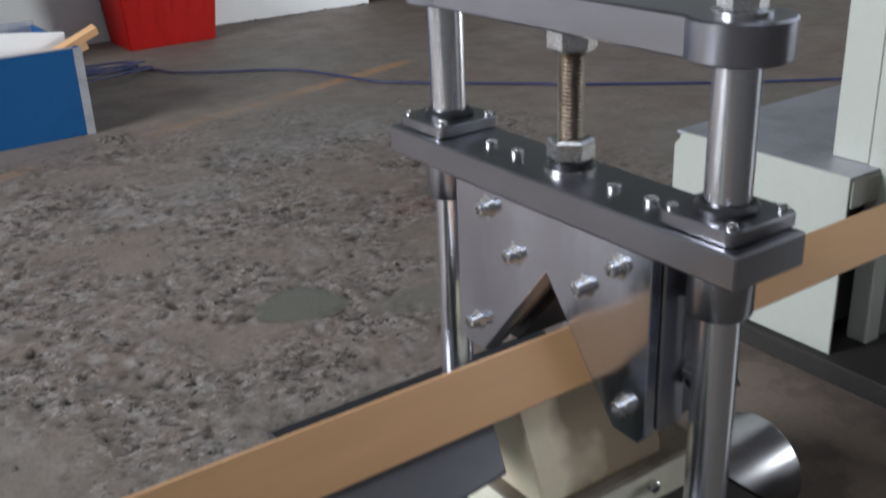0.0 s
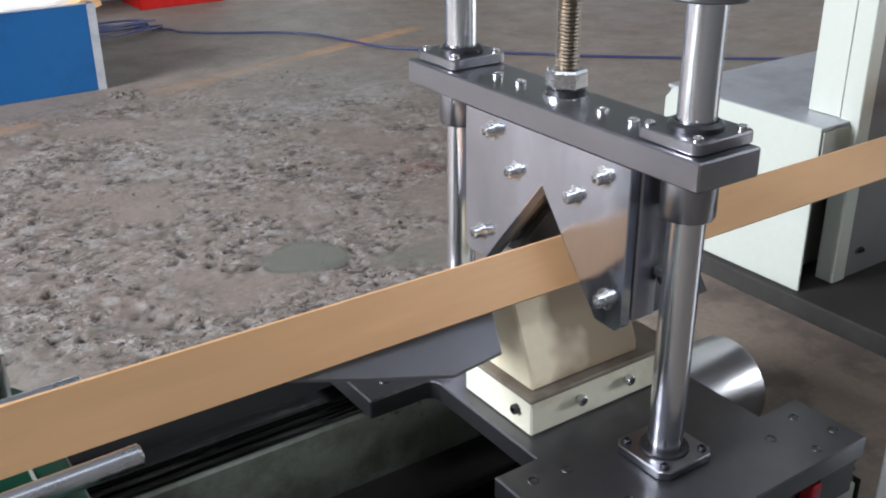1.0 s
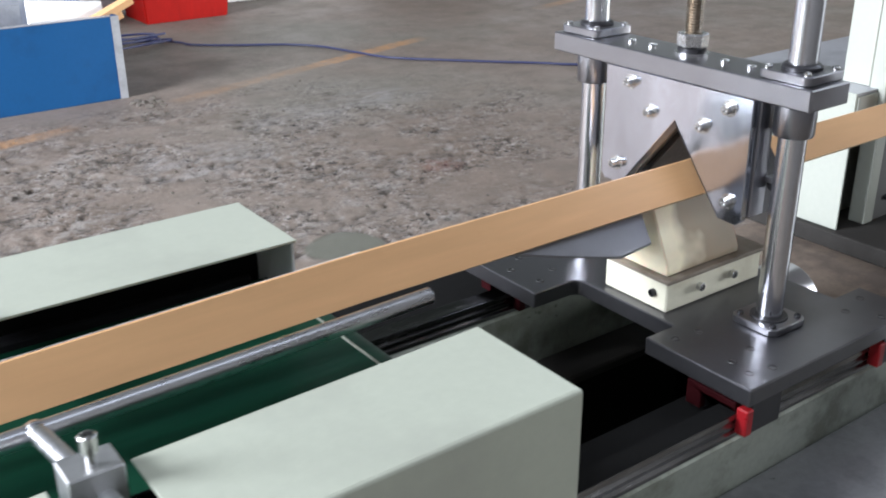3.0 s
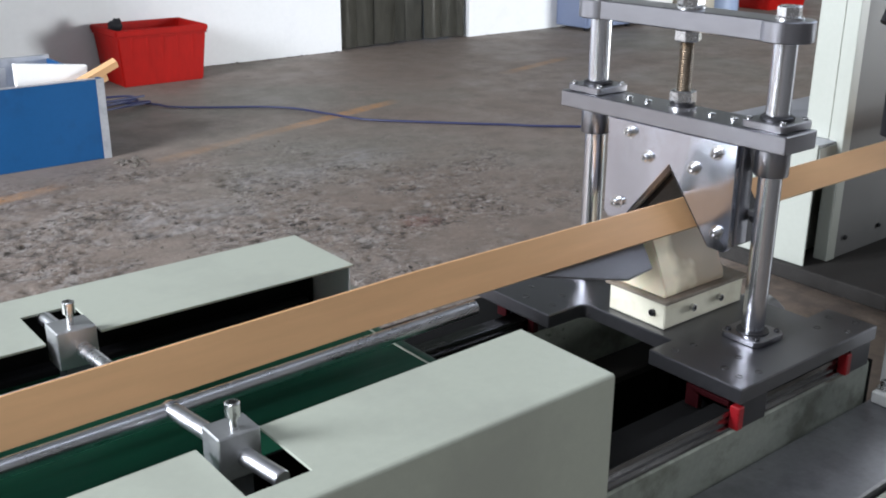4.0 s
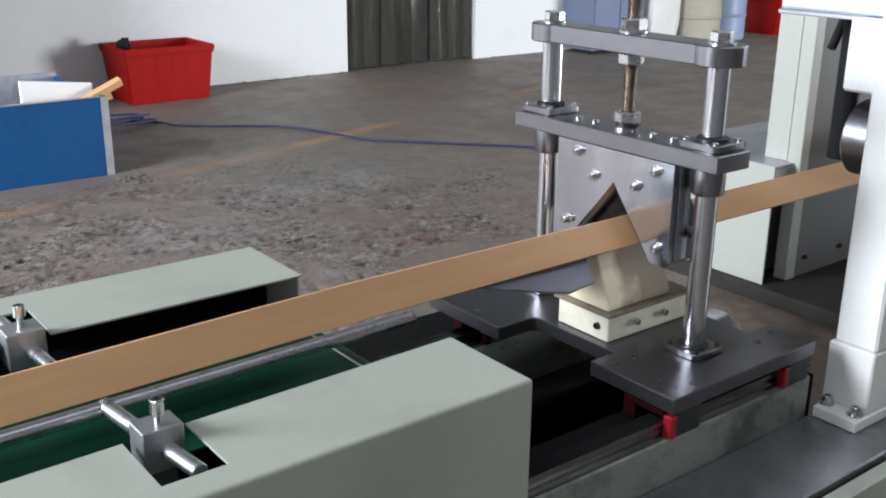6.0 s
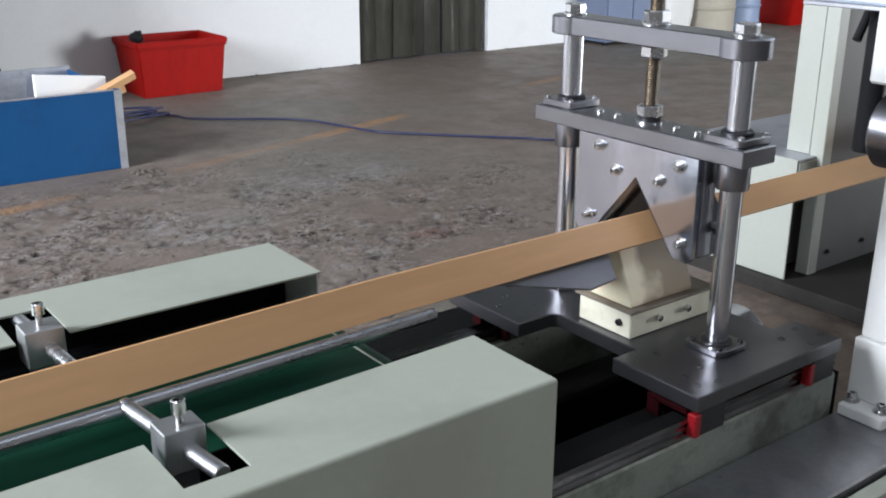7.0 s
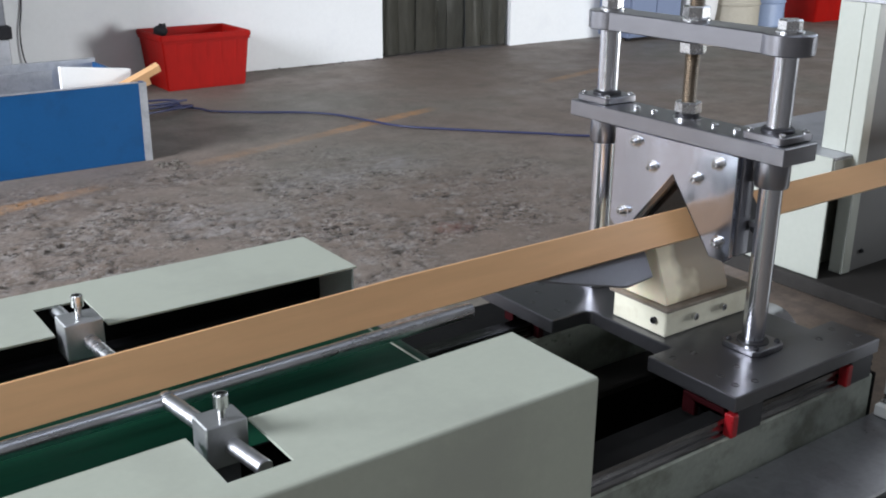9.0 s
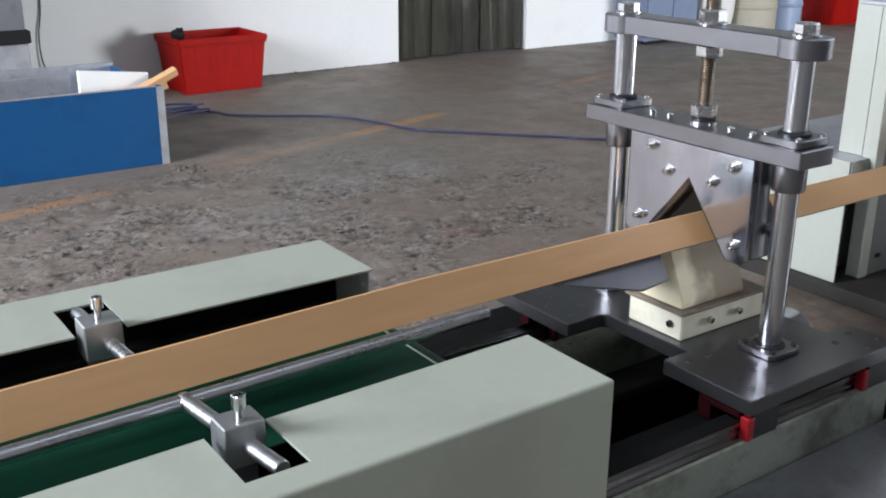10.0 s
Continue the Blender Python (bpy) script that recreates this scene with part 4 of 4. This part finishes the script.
def carriage():
    t = thing("cutter_carriage", (0.68, 0.79, 0.735), "blackened steel carriage plate with two chromed guide posts", "cutter carriage")
    ya, yb, yc, yd = 0.592, 0.713, 0.846, 0.985
    r = 0.010

    out = [(0.552, ya), (0.808, ya), (0.808, 0.656), (0.765, 0.656), (0.765, 0.922), (0.812, 0.922), (0.812, yd), (0.530, yd), (0.530, yc)]
    out += [(0.590 - r + r * math.sin(radians(18 * k)), yc - r + r * math.cos(radians(18 * k))) for k in range(6)]
    out += [(0.590, yb), (0.552, yb)]
    plate = part("base_plate", slab(out, "z", 0.7625, 0.780, 0.0012), DARKSTEEL, t)
    for hx, hy in ((0.575, 0.612), (0.600, 0.606), (0.580, 0.634), (0.612, 0.640), (0.572, 0.694), (0.600, 0.690), (0.748, 0.632), (0.765, 0.604), (0.785, 0.640), (0.795, 0.612),
                   (0.555, 0.866), (0.585, 0.880), (0.548, 0.905), (0.575, 0.925), (0.556, 0.958), (0.598, 0.945)):
        part("countersunk_screw", lathe([(0.0044, 0.0001), (0.0040, 0.0006), (0.0031, 0.0006), (0.0025, -0.0020), (0, -0.0020)], (hx, hy, 0.780), seg=14), DULLSCREW, plate)
    for yc_ in (0.630, 0.932):
        for x0 in (0.552, 0.752):
            b = part("bearing_block", slab([(yc_ - 0.036, 0.732), (yc_ - 0.0245, 0.736), (yc_ - 0.0245, 0.7535), (yc_ + 0.0125, 0.7535), (yc_ + 0.0125, 0.736), (yc_ + 0.034, 0.736),
                                            (yc_ + 0.034, 0.7622), (yc_ - 0.036, 0.7622)], "x", x0 + 0.008, x0 + 0.050, 0.0008), BLACKOX, t, "dark steel bearing block")
            # End seals and the far caps get the red with shade in it.
            part("end_seal", slab([(yc_ - 0.0245, 0.7370), (yc_ - 0.0242, 0.7370), (yc_ - 0.0242, 0.7545), (yc_ + 0.0130, 0.7545), (yc_ + 0.0130, 0.7370), (yc_ + 0.030, 0.7370), (yc_ + 0.030, 0.761), (yc_ - 0.0245, 0.761)], "x", x0, x0 + 0.0075, 0.0008), DARKRED, b)
            part("seal_cap", box(x0 - 0.001, x0 + 0.0085, yc_ - 0.0385, yc_ - 0.0265, 0.7330, 0.7590, 0.0012), REDCAP if yc_ < 0.8 else DARKRED, b, "red seal cap")
    for py in (PY0, PY1):
        part("guide_post", lathe([(0, 0), (0.0126, 0), (0.0126, 0.326), (0.0116, 0.3275), (0, 0.3275)], (PX, py, 0.7802), seg=40), CHROME, t, "chromed guide post")
        fl = [(PX + sx * 0.001 * a, py + sy * 0.001 * b) for sx, sy, ab in
              ((1, 1, ((26, 20), (20, 26))), (-1, 1, ((20, 26), (26, 20))), (-1, -1, ((26, 20), (20, 26))), (1, -1, ((20, 26), (26, 20)))) for a, b in ab]
        f = part("post_flange", slab(fl, "z", 0.7803, 0.7872, 0.0008), STEEL, t)
        part("collar", lathe([(0.0131, 0.0), (0.0180, 0.0), (0.0175, 0.0016), (0.0131, 0.0016)], (PX, py, 0.7873), seg=36), BLACKOX, f)
        for sx, sy in ((1, 1), (-1, 1), (-1, -1), (1, -1)):
            cap_screw((PX + sx * 0.0187, py + sy * 0.0187, 0.7872), (0, 0, 1), 0.0032, 0.0030, f, BLACKOX, washer=False)
    # top plate: a bar with a round boss at each post
    pts = []
    rb, hw = 0.0275, 0.0215
    a = math.asin(hw / rb)
    for cy, s in ((PY1, 1), (PY0, -1)):
        n = 16
        for k in range(n + 1):
            ang = -math.pi / 2 + a + (math.pi * 2 - 2 * (math.pi / 2 - 0) + 2 * (math.pi / 2 - a)) * k / n
            pts.append((PX + s * rb * math.cos(ang), cy + s * rb * math.sin(ang)))
    top = part("top_plate", slab(pts, "z", 1.1077, 1.1295, 0.0012), STEEL, t)
    for py in (PY0, PY1):
        part("washer", lathe([(0, 0), (0.0150, 0), (0.0150, 0.0022), (0, 0.0022)], (PX, py, 1.1296), seg=28), BOLT, top)
        part("hex_bolt", hex_nut((PX, py, 1.1318), 0.0125, 0.0115, turn=0.3), BOLT, top)
    return t


carriage()


def threaded(at, r, length, pitch):
    prof = [(0, 0)]
    n = int(length / pitch)
    for k in range(n):
        prof += [(r - 0.0011, k * pitch), (r, (k + 0.5) * pitch)]
    prof += [(r - 0.0011, n * pitch), (0, n * pitch)]
    return lathe(prof, at, seg=24)


def blade_head():
    """The sliding cross plate with its bushings, drive screw and V-shaped blade."""
    zt, zb = 1.019, 0.9995
    t = thing("blade_head", (PX, 0.789, zb), "ground steel cutter head with a V-shaped polished blade", "cutter head")
    x0, x1, y0, y1 = 0.637, 0.692, 0.630, 0.948
    mid = part("cross_plate", box(x0, x1, y0, y1, zb, zt, 0.0012), STEEL, t)
    for py in (PY0, PY1):
        fl = rounded(PX - 0.0265, PX + 0.0265, py - 0.0265, py + 0.0265, 0.006, 3)
        f = part("bushing_flange", slab(fl, "z", zt + 0.0003, zt + 0.0085, 0.0008), STEEL, t)
        part("wiper_ring", lathe([(0.0132, 0), (0.0175, 0), (0.0175, 0.0030), (0.0150, 0.005), (0.0132, 0.005)], (PX, py, zt + 0.0086), seg=36), BLACKOX, f)
        for sx, sy in ((1, 1), (1, -1), (-1, 1), (-1, -1)):
            cap_screw((PX + sx * 0.0200, py + sy * 0.0200, zt + 0.0085), (0, 0, 1), 0.0034, 0.0028, f, BOLT, washer=False)
        part("bushing", lathe([(0.0132, -0.001), (0.0178, -0.001), (0.0182, -0.003), (0.0182, -0.030), (0.0174, -0.032), (0.0132, -0.032)], (PX, py, zb), seg=40), STEEL, t, "turned steel bushing")
    for hy in (0.712, 0.742, 0.832, 0.860):
        cap_screw((PX - 0.006, hy, zt), (0, 0, 1), 0.0044, 0.0032, mid, BOLT, washer=False)
    yr = 0.787
    part("drive_screw", threaded((PX, yr, zt), 0.0087, 0.245, 0.0026), THREAD, t, "oily brown threaded drive screw")
    part("washer", lathe([(0, 0), (0.0165, 0), (0.0165, 0.0022), (0, 0.0022)], (PX, yr, zt + 0.0002), seg=28), BOLT, t)
    part("rubber_ring", lathe([(0, 0), (0.0140, 0), (0.0140, 0.004), (0, 0.004)], (PX, yr, zt + 0.0025), seg=28), BLACKOX, t)
    part("lower_nut", hex_nut((PX, yr, zt + 0.0066), 0.0150, 0.0140, turn=0.25), BOLT, t)
    part("upper_nut", hex_nut((PX, yr, 1.0935), 0.0150, 0.0135, turn=0.45), BOLT, t)
    part("washer", lathe([(0, 0), (0.0165, 0), (0.0165, 0.0022), (0, 0.0022)], (PX, yr, 1.1297), seg=28), BOLT, t)
    part("top_nut", hex_nut((PX, yr, 1.1320), 0.0150, 0.0140, turn=0.1), BOLT, t)
    # V blade and its holder
    yv, zv = 0.775, 0.953
    yl, yr2 = 0.869, 0.687
    e = 0.0045
    blade = [(yr2, zb - 0.0005), (yr2, 0.884), (yr2 + 0.006, 0.878), (0.717 - e, 0.879), (yv, zv + e * 1.65), (0.836 + e, 0.879), (yl - 0.006, 0.878), (yl, 0.884), (yl, zb - 0.0005)]
    plate = part("blade", slab(blade, "x", 0.6390, 0.6475, 0.0007), BLADE, t, "polished V-shaped cutting blade")
    for yb in (0.717, 0.836):
        d = -e if yb < yv else e
        bm = bmesh.new()
        ring = [(0.6392, yb + d, 0.879), (0.6425, yb, 0.879), (0.6474, yb, 0.879), (0.6474, yb + d, 0.879)]
        ring2 = [(0.6392, yv, zv + e * 1.65), (0.6425, yv, zv), (0.6474, yv, zv), (0.6474, yv, zv + e * 1.65)]
        a, c = [bm.verts.new(p) for p in ring], [bm.verts.new(p) for p in ring2]
        for k in range(4):
            bm.faces.new((a[k], a[(k + 1) % 4], c[(k + 1) % 4], c[k]))
        bm.faces.new(a[::-1])
        bm.faces.new(c)
        part("cutting_edge", bm, DARKSTEEL, plate, "ground cutting edge")
    # Added black band gives the shaded inside of the V behind the blade.
    v_outline = [(0.700, 0.876), (0.7125, 0.876), (yv, zv + 0.002), (0.8405, 0.876), (0.853, 0.876), (yv, zv + 0.022)]
    part("die_liner", slab(v_outline, "x", 0.6695, 0.742, 0.0006), BLACKOX, t, "black band for the shade inside the V")
    hold = [(yr2 - 0.002, zb - 0.0005), (yr2 - 0.002, 0.886), (0.713, 0.886), (yv, zv + 0.010), (0.840, 0.886), (yl + 0.002, 0.886), (yl + 0.002, zb - 0.0005)]
    part("blade_holder", slab(hold, "x", 0.6480, 0.6690, 0.0010), STEEL, t)
    for by, bz in ((0.712, 0.986), (0.740, 0.9635), (0.703, 0.899), (0.806, 0.9625), (0.834, 0.987), (0.848, 0.899)):
        cap_screw((0.6399, by, bz), (-1, 0, 0), 0.0048, 0.0062, t, BOLT)
    # small stop screw with a coil spring on the side of the holder
    part("stop_screw", rod((0.668, 0.680, 0.915), (0.690, 0.680, 0.915), 0.005, 14), BLACKOX, t)
    part("stop_bracket", box(0.664, 0.690, 0.676, 0.6845, 0.9185, 0.9240, 0.0006), STEEL, t)
    part("spring", tube([(0.6790 + 0.0045 * math.cos(k * 0.9), 0.680 + 0.0035 * math.sin(k * 0.9), 0.926 + k * 0.00052) for k in range(110)], 0.0009, 6, 1), BLACKOX, t)
    return t


blade_head()


def nylon_support():
    """The ridge block over which the board slides, on its screwed base."""
    t = thing("support_block", (0.675, 0.776, 0.780), "scuffed white nylon ridge block screwed to a steel plate", "support block")
    base = part("base", box(0.603, 0.746, 0.735, 0.819, 0.7802, 0.812, 0.0015), NYLONBASE, t)
    part("cover_plate", box(0.598, 0.748, 0.730, 0.823, 0.8122, 0.8165, 0.0010), NYLONPLATE, t, "worn grey-brown cover plate")
    prof = [(0.739, 0.8167), (0.814, 0.8167), (0.814, 0.825), (0.779, 0.902), (0.7765, 0.9035), (0.774, 0.902), (0.739, 0.825)]
    part("ridge", slab(prof, "x", 0.606, 0.712, 0.0016), NYLON, t, "dirty white nylon ridge")
    for px in (0.650, 0.700):
        cap_screw((px, 0.735, 0.797), (0, -1, 0), 0.0042, 0.0055, base, BOLT, washer=False)
    cap_screw((0.603, 0.752, 0.797), (-1, 0, 0), 0.0040, 0.0045, base, BLACKOX, washer=False)


nylon_support()


def guide_tray():
    """A bent sheet ridge that leads the board on; its sides narrow to a tip."""
    t = thing("guide_tray", (0.49, 0.776, 0.86), "bent grey sheet steel guide tray under a paperboard angle", "guide tray")
    th = 0.0016
    for s in (-1, 1):
        bm = bmesh.new()
        zr = 0.9055
        pts = [(x, d, zr - 1.02 * d) for x, d in ((0.350, 0.0), (0.366, 0.009), (0.407, 0.017), (0.470, 0.031), (0.532, 0.0437), (0.574, 0.041), (0.581, 0.019), (0.584, 0.0))]
        lo = [bm.verts.new((x, 0.776 + s * d, z)) for x, d, z in pts]
        hi = [bm.verts.new((x, 0.776 + s * d, z - th * 1.4)) for x, d, z in pts]
        bm.faces.new(lo)
        bm.faces.new(hi[::-1])
        for k in range(len(pts)):
            bm.faces.new((lo[k], lo[(k + 1) % len(pts)], hi[(k + 1) % len(pts)], hi[k]))
        part("wing", bm, SHEETGREY, t)


guide_tray()


def board_angle():
    """One long laminated angle, riding on the ridge and turning a little where it hangs free."""
    L, th, soft = 0.0385, 0.0042, 0.0012
    t = thing("paperboard_angle", (0.35, 0.776, 0.88), "long brown laminated paperboard angle running through a cutter", "paperboard angle")
    near, far = bmesh.new(), bmesh.new()
    rings = {near: [], far: []}
    for x in np.concatenate([np.linspace(-1.5, 0.2, 12), np.linspace(0.24, 0.64, 14), np.linspace(0.7, 2.2, 8)]):
        s = min(1.0, max(0.0, (0.60 - x) / 0.42))
        rot = radians(17 * s * s * (3 - 2 * s))
        sag = -0.021 * max(0.0, 0.28 - x)
        d1, d2 = Vector((0, -math.sin(math.pi / 4 - rot), -math.cos(math.pi / 4 - rot))), Vector((0, math.sin(math.pi / 4 + rot), -math.cos(math.pi / 4 + rot)))
        apex = Vector((x, 0.776, 0.9165 + sag))
        inn, ridge = apex + (d1 + d2) * th, apex + (d1 + d2) * soft / 2
        rings[near].append([near.verts.new(p) for p in (ridge, apex + d1 * soft, apex + d1 * L, apex + d1 * L + d2 * th, inn)])
        rings[far].append([far.verts.new(p) for p in (ridge, apex + d2 * soft, apex + d2 * L, apex + d2 * L + d1 * th, inn)])
    for name, bm in (("near_flange", near), ("far_flange", far)):
        loops = rings[bm]
        for p, q in zip(loops, loops[1:]):
            for k in range(5):
                f = bm.faces.new((p[k], p[(k + 1) % 5], q[(k + 1) % 5], q[k]))
                f.material_index = 1 if k == 2 else 0
        for r in (loops[0][::-1], loops[-1]):
            bm.faces.new(r).material_index = 1
        part(name, bm, (CARD, CARDEDGE), t, smooth=40)


board_angle()

cyl = lathe([(0, 0), (0.047, 0), (0.050, 0.003), (0.050, 0.146), (0.048, 0.150), (0.043, 0.150), (0.043, 0.120), (0, 0.120)], (0.792, 0.826, 0.662), (1, 0, 0), 44)
solid("steel_sleeve", cyl, STEEL, "turned steel sleeve lying on a brown tray", "sleeve")


# ---- next station: white housings and column ----
def housing():
    t = thing("machine_housing", (1.25, 0.98, 0.70), "white painted low machine housing on a dark table", "machine housing")
    out = [(0.870, 0.7003), (1.094, 0.7003), (1.094, 0.876), (1.080, 0.892), (0.870, 0.892)]
    # Housing sheets carry some of their shade in the paint colour.
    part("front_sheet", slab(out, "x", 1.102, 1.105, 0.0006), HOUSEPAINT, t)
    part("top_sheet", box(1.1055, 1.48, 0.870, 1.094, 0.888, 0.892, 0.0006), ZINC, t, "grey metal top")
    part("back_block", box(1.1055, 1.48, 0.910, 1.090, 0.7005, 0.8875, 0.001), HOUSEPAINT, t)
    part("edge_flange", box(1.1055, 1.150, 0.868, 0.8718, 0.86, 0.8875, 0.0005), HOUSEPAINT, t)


housing()


def tall_guard():
    t = thing("tall_guard", (1.30, 0.88, 0.70), "tall white machine guard panel with a grey side plate", "machine guard")
    # Guard front and leg use the same shade-dimmed cream white.
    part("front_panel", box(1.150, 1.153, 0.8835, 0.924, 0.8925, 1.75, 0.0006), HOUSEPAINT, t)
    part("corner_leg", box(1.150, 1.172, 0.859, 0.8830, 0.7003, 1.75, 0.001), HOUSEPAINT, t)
    # The shade on this side is put into the plate's grey.
    part("side_plate", box(1.1725, 1.60, 0.8615, 0.8655, 0.7003, 1.75, 0.0006), SIDEPLATE, t, "grey side plate with shade in its colour")
    part("inner_panel", box(1.1535, 1.48, 0.905, 0.9095, 0.8925, 1.75, 0.0006), GREYIRON, t)
    # Black block fills the opening in place of its shade.
    part("dark_liner", box(1.30, 1.48, 0.867, 0.9045, 0.7005, 0.8875), RUBBER, t, "black block for the shade inside the opening")
    for px, pz in ((1.20, 0.73), (1.30, 0.73)):
        cap_screw((px, 0.8615, pz), (0, -1, 0), 0.004, 0.003, t, BLACKOX, washer=False)


tall_guard()


def column():
    t = thing("machine_column", (0.90, 0.535, 0.675), "white painted square machine column bolted to a steel table", "column")
    foot = part("foot_plate", box(0.824, 0.990, 0.5365, 0.5945, 0.6752, 0.690, 0.0015), WHITEPAINT, t)
    for bx, by in ((0.841, 0.549), (0.841, 0.587)):
        cap_screw((bx, by, 0.690), (0, 0, 1), 0.0060, 0.0080, foot, BOLT)
    part("lower_sleeve", box(0.850, 0.955, 0.5400, 0.6000, 0.6902, 0.768, 0.002), WHITEPAINT, t, "white lower sleeve")
    part("shaft", box(0.855, 0.950, 0.5420, 0.5960, 0.7682, 1.40, 0.003), WHITEPAINT, t)
    part("bracket", box(0.868, 0.950, 0.5965, 0.640, 1.065, 1.1480, 0.003), WHITEPAINT, t)
    part("head_box", box(0.895, 1.148, 0.5970, 0.752, 1.1485, 1.42, 0.003), PALEBLUE, t, "pale blue machine head box")
    part("head_rim", box(0.893, 1.149, 0.5965, 0.754, 1.1425, 1.1480, 0.001), ZINC, t)
    part("roller_arm", box(0.966, 1.002, 0.600, 0.637, 0.970, 1.142, 0.002), GREYIRON, t)
    part("roller", lathe([(0, 0), (0.024, 0), (0.026, -0.004), (0.044, -0.004), (0.048, 0), (0.048, 0.030), (0.044, 0.034), (0, 0.034)], (0.986, 0.642, 0.990), (0, 1, 0), 44), STEEL, t, "turned steel pressing roller")
    part("clamp_lever", tube([(1.030, 0.745, 1.130), (1.018, 0.744, 1.112), (1.006, 0.744, 1.092)], 0.006, 10), RUBBER, t, "black clamp lever")
    part("clamp_stud", rod((1.040, 0.735, 1.085), (1.040, 0.735, 1.142), 0.009, 16), BOLT, t)
    part("bellows", rod((0.985, 0.700, 0.957), (0.985, 0.700, 1.142), 0.0155, 18), RUBBER, t, "black rubber-covered spindle")
    return t


column()
